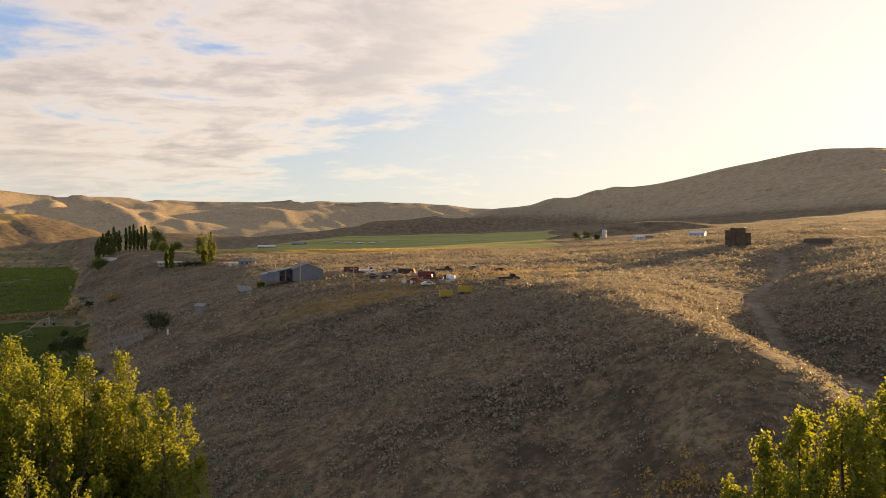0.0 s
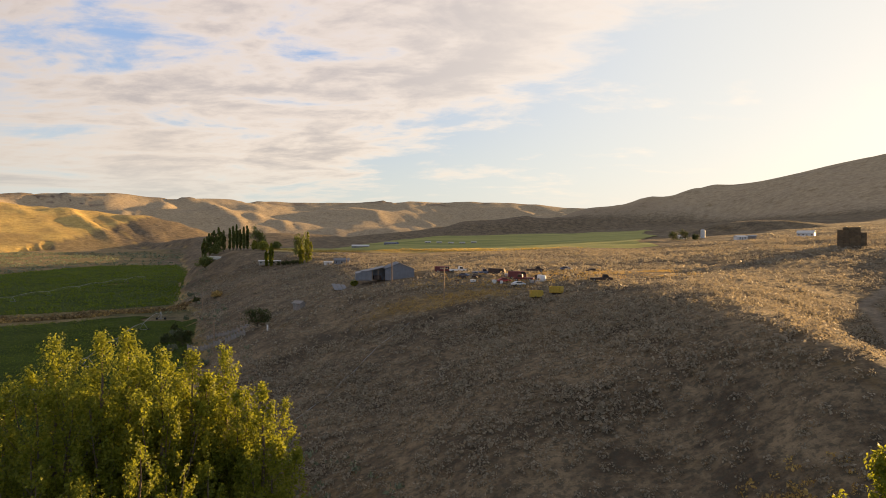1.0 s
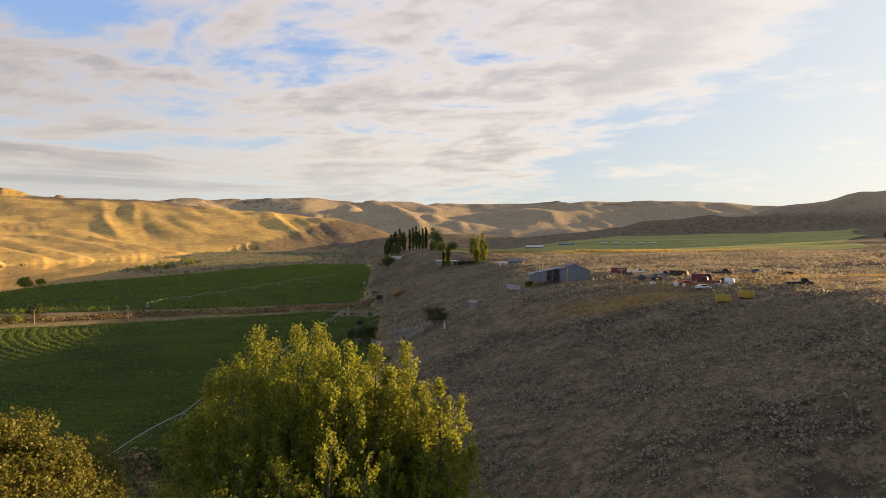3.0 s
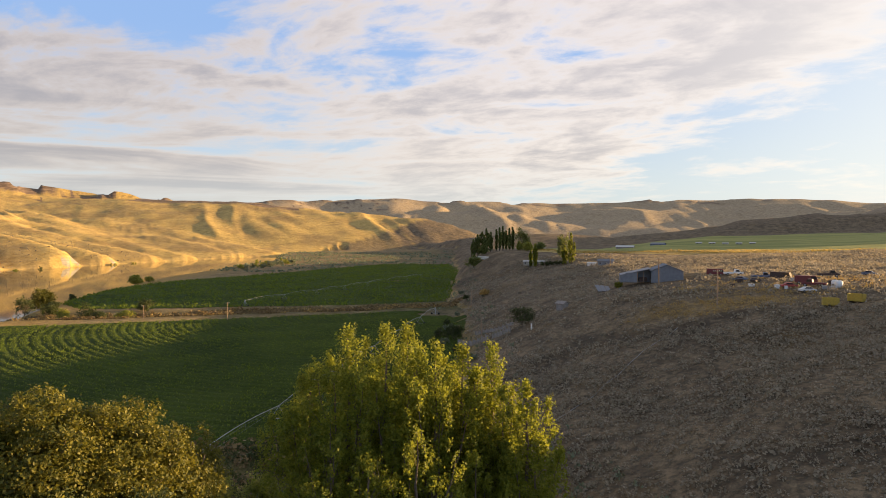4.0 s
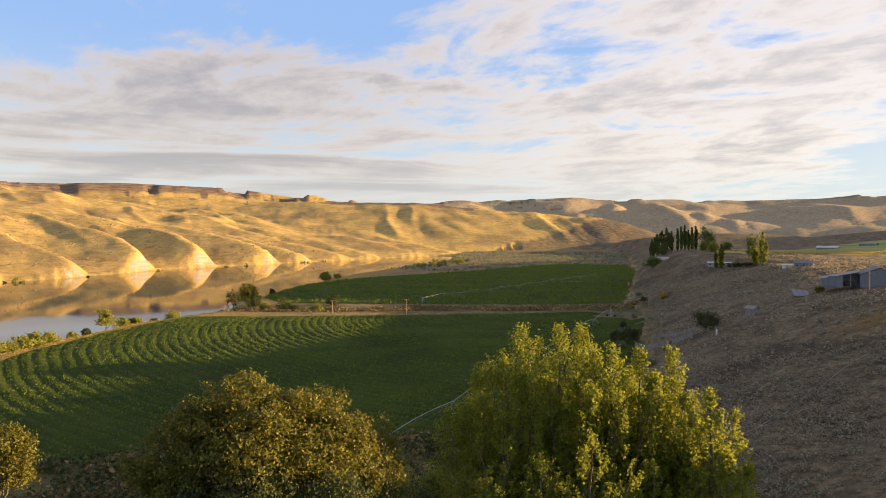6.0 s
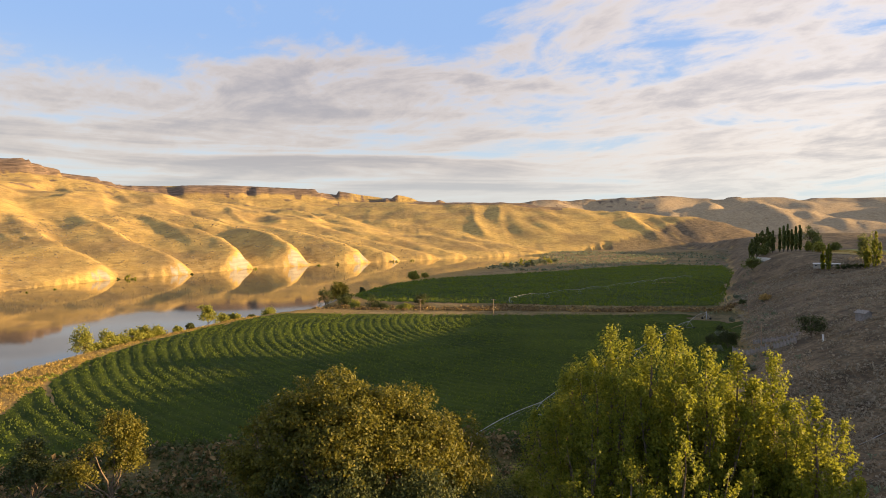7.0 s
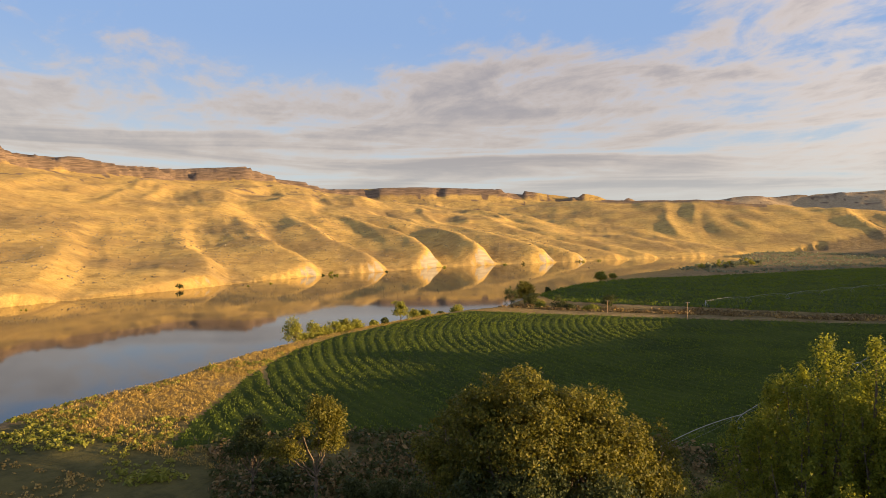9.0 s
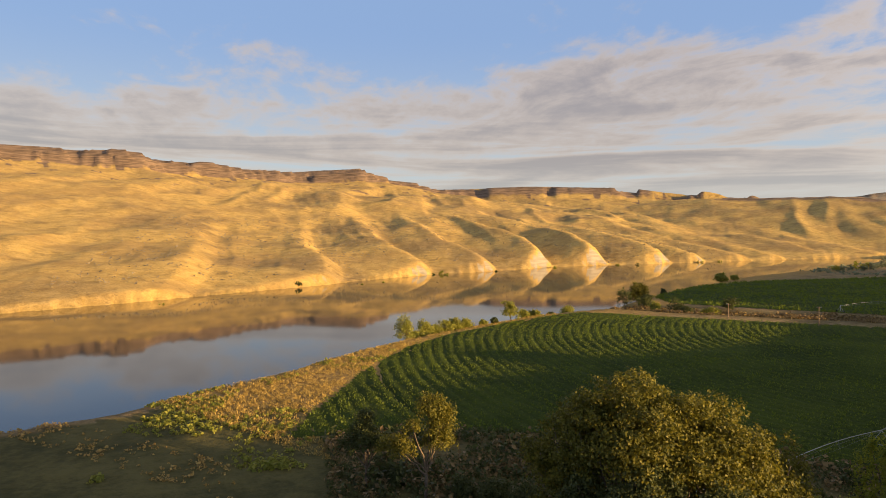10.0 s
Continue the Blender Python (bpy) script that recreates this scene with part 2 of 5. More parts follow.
# ---- the land ----
def _hash(ix, iy, seed):
    h = (ix.astype(np.int64) * 374761393 + iy.astype(np.int64) * 668265263 + seed * 974711) & 0x7FFFFFFF
    h = ((h ^ (h >> 13)) * 1274126177) & 0x7FFFFFFF
    return ((h ^ (h >> 16)) & 0xFFFF) / 65535.0


def vnoise(x, y, seed=0):
    """Smooth noise, about -1 to 1, one cell a unit."""
    x, y = np.asarray(x, float), np.asarray(y, float)
    ix, iy = np.floor(x), np.floor(y)
    fx, fy = x - ix, y - iy
    fx, fy = fx * fx * fx * (fx * (fx * 6 - 15) + 10), fy * fy * fy * (fy * (fy * 6 - 15) + 10)
    a, b = _hash(ix, iy, seed), _hash(ix + 1, iy, seed)
    c, d = _hash(ix, iy + 1, seed), _hash(ix + 1, iy + 1, seed)
    return 2 * ((a + (b - a) * fx) * (1 - fy) + (c + (d - c) * fx) * fy) - 1


def fbm(x, y, octaves=4, seed=0, gain=0.5):
    total, amp = 0.0, 1.0
    for o in range(octaves):
        total = total + amp * vnoise(x * 2 ** o + 17.3 * o, y * 2 ** o - 9.1 * o, seed + o)
        amp *= gain
    return total


def ridged(x, y, octaves=3, seed=0):
    total, amp = 0.0, 1.0
    for o in range(octaves):
        total = total + amp * (1 - 2 * np.abs(vnoise(x * 2 ** o + 5.7 * o, y * 2 ** o + 3.3 * o, seed + o)))
        amp *= 0.45
    return total


def ss(v, lo, hi):
    u = np.clip((v - lo) / (hi - lo), 0, 1)
    return u * u * (3 - 2 * u)


def line_distance(x, y, pts):
    """Distance from an open line, positive on its left hand, and how far along the nearest place is."""
    best, side, along, run = np.full(np.shape(x), 1e12), np.ones(np.shape(x)), np.zeros(np.shape(x)), 0.0
    for (ax, ay), (bx, by) in zip(pts[:-1], pts[1:]):
        dx, dy = bx - ax, by - ay
        size = math.hypot(dx, dy)
        u = np.clip(((x - ax) * dx + (y - ay) * dy) / size ** 2, 0, 1)
        d2 = (x - ax - u * dx) ** 2 + (y - ay - u * dy) ** 2
        near = d2 < best
        best = np.where(near, d2, best)
        side = np.where(near, np.where(dx * (y - ay) - dy * (x - ax) >= 0, 1.0, -1.0), side)
        along = np.where(near, run + u * size, along)
        run += size
    return np.sqrt(best) * side, along


def inside(x, y, poly):
    hit = np.zeros(np.shape(x), bool)
    for (ax, ay), (bx, by) in zip(poly, poly[1:] + poly[:1]):
        if ay != by:
            hit ^= ((ay > y) != (by > y)) & (x < (bx - ax) * (y - ay) / (by - ay) + ax)
    return hit


# plan lines, running up the valley
NEAR_SHORE = [(40, -900), (-120, -200), (-176, -60), (-188, -40), (-211, -20), (-228, 2), (-262, 30), (-289, 55), (-319, 89), (-350, 128),
              (-376, 170), (-384, 202), (-418, 236), (-466, 288), (-545, 378), (-655, 520), (-755, 690), (-850, 830), (-950, 1010), (-1110, 1200), (-1235, 1380),
              (-1280, 1800), (-1320, 2400), (-1490, 3200), (-1990, 4000)]
FAR_SHORE = [(-130, -900), (-330, -330), (-465, -160), (-518, -100), (-572, -44), (-629, 15), (-672, 56), (-745, 118), (-815, 188), (-880, 298), (-965, 405),
             (-1022, 525), (-1052, 650), (-1126, 866), (-1180, 1080), (-1215, 1250), (-1245, 1400), (-1290, 1800), (-1330, 2400), (-1500, 3200), (-2000, 4000)]
# along the far bank: how wide and how high the hill stands up to its rim
BANK_S = [-93, 589, 869, 1152, 1313, 1839, 2033, 2308, 2603, 2826, 2897, 2929, 2978, 3074, 3500]
BANK_W = [1845, 1702, 1594, 1544, 1651, 1894, 1857, 1959, 1815, 1607, 1418, 1129, 1016, 907, 800]
BANK_Z = [310, 308, 308, 290, 284, 322, 303, 268, 279, 267, 242, 237, 198, 215, 200]
RIM = [(-4900, 1500), (-3300, 2300), (-2900, 3000), (-2650, 3390), (-2060, 3890), (-1540, 4230), (-790, 4480),
       (0, 4600), (690, 4500), (700, 3800), (750, 2700), (1000, 2420), (1249, 2281), (1420, 2180), (1900, 1500), (2600, 1000), (4900, 500)]
FOOT = [(150, -900), (95, -180), (70, -30), (28, 38), (-30, 85), (-80, 150), (-130, 250), (-178, 338), (-232, 432), (-300, 562),
        (-425, 800), (-540, 1000), (-800, 1500), (-2000, 2700)]
GULLY = [(190, 44), (118, 92), (82, 114), (71, 140), (86, 196), (148, 295), (200, 400)]
TRACK = [(190, 46), (118, 94), (82, 115), (70, 140), (86, 194), (120, 245), (148, 297)]
# crest of the spur that closes the far bank, with its heights and half widths
SPUR = [(-2480, 1660), (-2240, 1850), (-1990, 1990), (-1680, 2110), (-1400, 2230), (-1220, 2240), (-1060, 2215), (-930, 2240)]
DITCH = [(-480, 190), (-395, 211), (-345, 247), (-275, 322), (-212, 388)]
# spurs of the far bank: where their tips meet the water, how far they stand out, how high the bank rises behind them
SPUR_TIPS = [-420, -250, -84, 53, 186, 289, 410, 531, 680, 770, 900, 1000, 1190, 1350, 1540]
SPUR_RISE = [4, 4, 3, 5, 7, 8, 14, 17, 13, 8, 6, 5, 5, 5, 5]
SPUR_FOOT = [4, 5, 5, 8, 11, 13, 18, 18, 14, 8, 5, 4, 4, 4, 4]
SPUR_A = [0.937 * (px_ + 2480) + 0.348 * (py_ - 1660) for px_, py_ in SPUR]
SPUR_B = [0.937 * (py_ - 1660) - 0.348 * (px_ + 2480) for px_, py_ in SPUR]
SPUR_Z = [205, 200, 188, 156, 128, 98, 50, 12]
SPUR_W = [950, 950, 900, 760, 600, 480, 340, 220]


def land(x, y, masks=False):
    """Height of the ground over the river's level; with masks also what covers it."""
    x, y = np.asarray(x, float), np.asarray(y, float)
    near, near_s = line_distance(x, y, NEAR_SHORE)
    near = -near
    far, far_s = line_distance(x, y, FAR_SHORE)
    rim, rim_s = line_distance(x, y, RIM)
    foot, foot_s = line_distance(x, y, FOOT)
    foot = -foot + 7 * vnoise(x / 45, y / 45, 40)
    gully, gully_s = line_distance(x, y, GULLY)
    # valley floor by the river
    flat = 3.0 + 0.35 * vnoise(x / 40, y / 40, 3) + 0.10 * vnoise(x / 7, y / 7, 4)
    flat = flat + 5 * ss(y, 900, 1300) + 14 * ss(y, 1150, 2600)
    flat = np.where(near < 9, -1.5 + (flat + 1.5) * ss(near, -5, 9), flat)
    # the bench above it
    bench = 31.5 + 0.014 * (np.minimum(y, 1300) - 230) + 0.034 * np.maximum(x + 30, -60) + 0.03 * np.maximum(x - 70, 0) + 1.3 * fbm(x / 90, y / 90, 3, 7) + 0.4 * fbm(x / 20, y / 14, 2, 9)
    bench = bench + 1.8 * ss(np.hypot(x - 30, y - 115), 80, 0) - 10 * ss(x, 38, 66) * ss(y, 170, 105)
    bench = bench - 16 * ss(-x, 240, 330) * ss(y, 610, 700) - 5 * ss(y, 605, 650) * ss(-x, 150, 240)
    bench = bench + 8 * ss(y, 900, 1700)
    bench = bench - 8.5 * np.exp(-(gully / (12 + 0.04 * gully_s)) ** 2) * ss(y, 400, 180)
    steep = 1 + 0.75 * ss(y, 235, 160) * ss(x, 48, 8) + 0.45 * ss(y, 250, 360) - 0.95 * ss(y, 430, 540)
    rise = 1 - np.exp(-np.maximum(foot, 0) / (50 * steep) - (np.maximum(foot, 0) / (58 * steep)) ** 2)
    ribs = 1.4 * fbm(x / 24, y / 24, 3, 12) * np.clip(rise * (1 - rise) * 4, 0, 1)
    z_near = flat + (np.maximum(bench, 5) - flat) * rise + ribs
    # low dark hills in the middle of the valley
    knoll = ss(np.hypot((x - 60) / 900, (y - 2500) / 420), 1.0, 0.25) * (36 + 20 * ridged(x / 330, y / 330, 3, 21))
    knoll = knoll + ss(np.hypot((x + 330) / 520, (y - 2250) / 260), 1.0, 0.2) * 26
    knoll = knoll + ss(np.hypot((x - 240) / 110, (y - 800) / 55), 1.0, 0.1) * 11
    z_near = z_near + np.maximum(knoll, 0)
    z_near = z_near + 26 * ss(np.hypot((x + 640) / 420, (y - 1640) / 330), 1.0, 0.0)
    # far bank: spurs and gullies running down to the water, cliffs at the rim
    across = np.maximum(far, 0)
    s0 = -0.54 * x + 0.84 * y
    wide, tops = np.interp(s0, BANK_S, BANK_W), np.interp(s0, BANK_S, BANK_Z)
    side_y = y + 20 * fbm(x / 340, y / 240, 3, 50) * ss(across, 10, 160)
    u = across / (wide * (1 + 0.05 * fbm(s0 / 260, 0 * x, 3, 59)))
    # spurs running west from the water, each with a long flank down to the gully before the next
    spur_no = np.interp(side_y, SPUR_TIPS, np.arange(len(SPUR_TIPS)))
    teeth = np.interp(spur_no % 1.0, [0.0, 0.05, 0.22, 0.30, 0.94, 1.0], [1.0, 0.94, -0.95, -1.0, 0.92, 1.0])
    tall_teeth = np.interp(side_y, SPUR_TIPS, SPUR_RISE)
    first = ss(across, -60, 25) * ss(across, 620, 160)
    # higher up: a second, broader set of folds and finer gullies that gather into them
    lat = (side_y + 0.10 * x + 40 * vnoise(x / 300, y / 300, 51)) / 205
    fold_a = np.interp(np.mod(lat + 0.5 * vnoise(x / 420, y / 500, 52), 1.0), [0.0, 0.12, 0.26, 0.36, 0.8, 1.0], [1.0, 0.5, -0.8, -1.0, 0.75, 1.0])
    fine_lat = side_y / 74 + 0.16 * x / 74 + 0.8 * vnoise(x / 260, y / 190, 55)
    fold_b = 1 - 3.2 * np.abs(vnoise(fine_lat, x / 380, 57)) ** 0.8
    fold_c = 1 - 3.0 * np.abs(vnoise(side_y / 27 + 0.5 * vnoise(x / 90, y / 90, 54), x / 120, 56)) ** 0.85
    rough = 0.45 + 0.55 * ss(s0, 520, 1150)
    body = np.sin(np.pi * np.clip(u, 0, 0.98)) ** 0.7 * (0.25 + 0.75 * ss(u, 0.92, 0.7)) * ss(across, 40, 320)
    lobe = fbm(x / 420, y / 300, 2, 58)
    ramp = 0.84 * np.clip(u / 0.93, 0, 1) ** 1.12
    rim_u = u + 0.02 * fbm(x / 150, y / 150, 4, 80) + 0.006 * fbm(x / 24, y / 24, 2, 82)
    cliff = 0.09 * ss(rim_u, 0.915, 0.93) + 0.07 * ss(rim_u, 0.965, 0.975)
    shoulder = np.interp(side_y, SPUR_TIPS, SPUR_FOOT) * (1 - np.exp(-np.maximum(across, 0) / 60)) * (0.45 + 0.55 * ss(across, 1300, 300))
    z_far = 3 + (tops - 4) * (ramp + cliff) + shoulder + tall_teeth * first * teeth + 9 * body * lobe
    z_far = z_far + body * ((0.5 + 6.5 * rough) * fold_a * (0.6 + 0.4 * lobe) + (0.6 + 1.9 * rough) * fold_b) + (0.25 + 0.6 * rough) * ss(across, 15, 80) * ss(u, 1.0, 0.85) * fold_c
    z_far = z_far + 0.8 * fbm(x / 30, y / 22, 4, 63) * ss(across, 12, 60) + 1.8 * fbm(x / 120, y / 70, 4, 60) * ss(across, 20, 150) * ss(u, 1.1, 0.8)
    z_far = z_far - 0.02 * np.maximum(across - wide, 0)
    # spur ends cut off steeply by the river
    cut = 1.25 * across + 1.5 * vnoise(x / 16, y / 16, 66) + 2.0 * vnoise(x / 45, y / 45, 67) - 0.5
    z_far = np.maximum(z_far, 1.5 + 0.03 * across)
    bare = ss(z_far - cut, -1.0, 2.5) * ss(z_far, 5.5, 10)
    z_far = np.minimum(z_far, cut)
    fall = ss(s0 - 0.55 * across, 2780, 2200)
    z_far = 12 + (z_far - 12) * np.where(y > 1150, 0.04 + 0.96 * fall, 1.0)
    # the ribbed spur at the valley's bend
    crest_s = 0.937 * (x + 2480) + 0.348 * (y - 1660)
    crest = 0.937 * (y - 1660) - 0.348 * (x + 2480) - np.interp(crest_s, SPUR_A, SPUR_B)
    half, tall_ = np.interp(crest_s, SPUR_A, SPUR_W), np.interp(crest_s, SPUR_A, SPUR_Z)
    q = np.where((crest_s > -300) & (crest_s < SPUR_A[-1]), np.clip(np.abs(crest) / half, 0, 1), 1.0)
    ends = crest_s - 0.55 * np.abs(crest) + 16 * fbm(x / 260, y / 260, 2, 111)
    comb = np.mod(ends / 150 + 0.9 * vnoise(ends / 330, crest / 900, 112), 1.0)
    rib = np.interp(comb, [0.0, 0.14, 0.30, 0.85, 1.0], [0.8, -0.3, -0.9, 0.75, 0.8]) + 0.4 * (1 - 3 * np.abs(vnoise(ends / 52, crest / 700, 115)))
    spur = 12 + (tall_ - 12) * (0.75 * (1 - q) + 0.25 * (1 - q ** 2)) ** 1.05 + 0.085 * tall_ * rib * (0.55 + 0.75 * vnoise(ends / 210, crest / 420, 116)) * np.sin(np.pi * np.clip(q, 0, 1) ** 0.8) * ss(q, 1.0, 0.7) * (0.15 + 0.85 * ss(crest_s, 1480, 1150)) * (0.1 + 0.9 * ss(crest_s, 470, 860)) + 5 * fbm(x / 110, y / 110, 3, 114) * (1 - q)
    z_far = np.maximum(z_far, np.where(q < 1, spur, 0))
    # near side and head of the valley: long slopes below the rim
    rim, rim_s = line_distance(x, y, RIM)
    dist = np.maximum(-rim, 0)
    # the unseen right end of the rim is cut down so low sun passes
    top = 240 + 20 * fbm(x / 700, y / 700, 3, 30) - 175 * ss(x - 0.66 * y, -30, 55) * ss(x, 200, 500)
    top = top + 76 * ss(x, 720, 1250) * ss(x - 0.66 * y, 40, -40) * ss(y, 3400, 2700)
    top = top + 30 * ss(y, 2500, 4000) * ss(x, 400, -600)
    width = 540 + 700 * ss(x, 480, 1000) * ss(y, 3400, 2500) + 800 * ss(y, 1800, 3600) * ss(x, 700, 0) + 300 * ss(-x, 500, 2000)
    v = 1 - np.clip((dist + 60 * fbm(x / 300, y / 300, 3, 70)) / width, 0, 1)
    v = v ** 1.25
    fold = ridged((x + 0.6 * y) / 260, (y - 0.6 * x) / 600, 3, 74)
    gather = np.clip(fbm(x / 330, y / 330, 4, 76), -1, 1)
    z_wall = z_near + (top - z_near) * v + (14 * fold + 14 * gather * ss(y, 2300, 3200)) * np.sin(np.pi * np.clip(v, 0, 1)) * ss(v, 0, 0.15)
    edge = rim + 34 * fbm(x / 120, y / 120, 4, 80)
    z_wall = np.where(rim > 0, np.maximum(z_wall, top * 0.98 + 4 * fbm(x / 90, y / 90, 3, 81)), z_wall)
    z_wall = z_wall + 16 * ss(edge, -35, 0) * ss(edge, 200, 40) * ss(y, 2300, 3000) * ss(x, 300, -200)
    z = np.where(far > 0, np.where(y > 1500, np.maximum(z_far, z_wall), z_far), np.where((near > -6) | (y > 1390), z_wall, -3.0))
    z = np.where((y > 1650) & (q < 1), np.maximum(z, spur), z)
    # ditch and backwater between the two lower fields
    ditch, ditch_s = line_distance(x, y, DITCH)
    dig = np.exp(-(ditch / (13 - 0.03 * ditch_s)) ** 2)
    z = z - dig * (6.2 - 0.018 * ditch_s) * ss(ditch_s, -5, 20) * (foot < 4)
    if not masks:
        return z
    cover = {}
    rimrock = ss(rim_u, 0.88, 0.92) * ss(rim_u, 1.03, 0.99) * (far > 0) * (z_far > z_wall - 5)
    patch = ss(fbm(x / 70, y / 30, 4, 85), 0.45, 0.9) * (far > 150) * ss(u, 0.35, 0.8)
    cover["rock"] = rimrock + 0.8 * patch + 0.45 * np.clip(knoll / 60, 0, 1) * (y > 1500) + 0.7 * ss(q, 0.16, 0.05) * (crest_s > 150) * (crest_s < 800) * (z_far > 120) + 0.6 * ss(edge, -60, -20) * ss(edge, 60, 20) * (y > 2300)
    cover["pale"] = (far > 0) * bare * (y < 1500) * ss(across, 42, 26)
    track, _ = line_distance(x, y, TRACK)
    lane, _ = line_distance(x, y, [(148, 297), (165, 420), (190, 540), (120, 700), (-40, 760)])
    cover["road"] = np.maximum(0.4 * ss(np.abs(track), 2.2, 1.0), 0.3 * ss(np.abs(lane), 3, 1.5))
    cover["sage"] = ss(foot, -4, 8) * (far < 0) * (1 - 0.85 * ss(v, 0.02, 0.25)) + 0.35 * (far > 0) * ss(fbm(x / 150, y / 150, 3, 92), 0.2, 0.7)
    cover["sage"] = np.where((near > 0) & (foot < 0), 0.7 + 0.3 * ss(foot, -70, -20), cover["sage"])
    # gold stops at the evening shadow's edge; light put into the ground colour
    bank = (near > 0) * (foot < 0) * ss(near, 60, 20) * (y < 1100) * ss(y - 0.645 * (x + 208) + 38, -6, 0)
    cover["tan"] = (far < 0) * ss(v, 0.0, 0.12) + (z_wall > z_far) * (far > 0) * ss(y, 1500, 1700)
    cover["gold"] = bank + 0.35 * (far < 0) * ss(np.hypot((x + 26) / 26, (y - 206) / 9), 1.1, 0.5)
    # past that edge, shade is put into the dark cover; ditch growth is real
    cover["lush_shade"] = np.clip((near > 12) * (foot < -2) * (y < 130) * (x > -215) * ss(y - 0.645 * (x + 208) + 38, 4, -2) * (0.55 + 0.4 * ss(vnoise(x / 22, y / 22, 95), -0.4, 0.4)) + 0.75 * np.exp(-(ditch / 24) ** 2) * (near > 0) * (foot < 0) + 0.45 * (near > 5) * (foot < 0) * ss(y, 640, 760) * (y < 1500) * ss(vnoise(x / 60, y / 60, 96), -0.5, 0.3) + 0.5 * (near > 0) * ss(foot, -60, -25) * ss(foot, 6, -2) * (y > 90) * (y < 420) + 0.8 * (near > 12) * (foot < -1) * ss(np.hypot(x, y), 182, 165) * ss(x, -40, -60), 0, 1)
    return z, cover


def height(x, y):
    return float(land(np.array([x]), np.array([y]))[0])


def mesh_from(name, verts, faces, mat, smooth=True):
    me = bpy.data.meshes.new(name)
    verts, faces = np.asarray(verts, np.float32), np.asarray(faces, np.int32)
    k = faces.shape[1]
    me.vertices.add(len(verts))
    me.vertices.foreach_set("co", verts.ravel())
    me.loops.add(faces.size)
    me.loops.foreach_set("vertex_index", faces.ravel())
    me.polygons.add(len(faces))
    me.polygons.foreach_set("loop_start", np.arange(0, faces.size, k, dtype=np.int32))
    me.polygons.foreach_set("use_smooth", np.full(len(faces), smooth))
    me.update(calc_edges=True)
    me.validate()
    me.materials.append(mat)
    return me


def grid_faces(rows, cols, close=False):
    i, j = np.meshgrid(np.arange(rows - 1), np.arange(cols if close else cols - 1), indexing="ij")
    a, b = i * cols + j, i * cols + (j + 1) % cols
    return np.stack([a, b, b + cols, a + cols], -1).reshape(-1, 4)


def attribute(me, name, values):
    me.attributes.new(name, "FLOAT", "POINT").data.foreach_set("value", np.asarray(values, np.float32).ravel())


# one sheet round the valley's middle, finer toward it and along the open side
turn = np.radians(np.concatenate([np.concatenate([np.arange(-40, 36, 0.3), np.arange(36, 112, 0.19), np.arange(112, 116, 0.25)]), np.arange(117, 319, 3.0)]))
reach = np.concatenate([[0.4, 3.0], 8 * np.exp(np.linspace(0, math.log(4850 / 8), 370))])
rr, aa = np.meshgrid(reach, turn, indexing="ij")
gx, gy = -rr * np.sin(aa), rr * np.cos(aa)
gz, cover = land(gx, gy, True)
sheet = mesh_from("ground", np.stack([gx, gy, gz], -1).reshape(-1, 3), grid_faces(len(reach), len(turn), True), GROUND)
for key, values in cover.items():
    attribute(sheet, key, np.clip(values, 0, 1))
tagged(new("ground", sheet), "dry golden grass and grey sagebrush valley with bare rimrock hills", "ground", kind="structure")

water = mesh_from("water", [(-4800, -1500, 0), (300, -1500, 0), (300, 2600, 0), (-4800, 2600, 0)], [(0, 1, 2, 3)], WATER)
tagged(new("river", water), "calm wide river mirroring the golden hills", "river", kind="structure")


def pivot_field(name, centre, r0, r1, a0, a1, poly, mat, row, ridge, label, step=0.8, fine=0.5, lift=0.4):
    """A crop sheet in rings round its pivot, cut to its outline; the rows are real ridges."""
    rad = np.arange(r0, r1, step)
    ang = np.radians(np.arange(a0, a1, fine))
    r, a = np.meshgrid(rad, ang, indexing="ij")
    wob = r + 0.7 * vnoise(a * 60, r / 30, 5)
    x, y = centre[0] + r * np.cos(a), centre[1] + r * np.sin(a)
    rows = np.cos(wob * 2 * math.pi / row)
    wheel = np.minimum.reduce([np.abs(wob - k) for k in np.arange(40, r1, 52)])
    rut = ss(wheel, 1.1, 0.3)
    rim_ = np.abs(line_distance(x, y, poly + poly[:1])[0])
    z = land(x, y) + 0.06 + lift * ss(rim_, 0, 14) + ridge * ss(rim_, 0, 6) * rows * (0.85 + 0.2 * vnoise(x / 9, y / 9, 8)) + 0.04 * vnoise(x / 1.7, y / 1.7, 6) - 0.3 * rut
    keep = inside(x, y, poly)
    faces = grid_faces(len(rad), len(ang))
    faces = faces[keep.ravel()[faces].all(1)]
    used, flat_ids = np.unique(faces, return_inverse=True)
    me = mesh_from(name, np.stack([x, y, z], -1).reshape(-1, 3)[used], flat_ids.reshape(-1, 4), mat)
    # darker in the wheel ruts and along the row troughs
    attribute(me, "tint_mask", np.clip(rut * 0.5 + 0.4 * ss(-rows, 0.3, 0.95), 0, 1).ravel()[used])
    return tagged(new(name, me), label, "crop field", kind="structure")


NEAR_PIVOT, FAR_PIVOT = (-192.0, 334.0), (-372.0, 575.0)
NEAR_FIELD = [(-149, 3), (-173, 11), (-216, 28), (-263, 53), (-298, 83), (-330, 119), (-358, 162), (-363, 178), (-345, 195), (-300, 240), (-262, 287), (-208, 358),
              (-186, 372), (-164, 320), (-125, 236), (-90, 165), (-78, 140), (-85, 122), (-108, 100), (-126, 82), (-146, 42)]
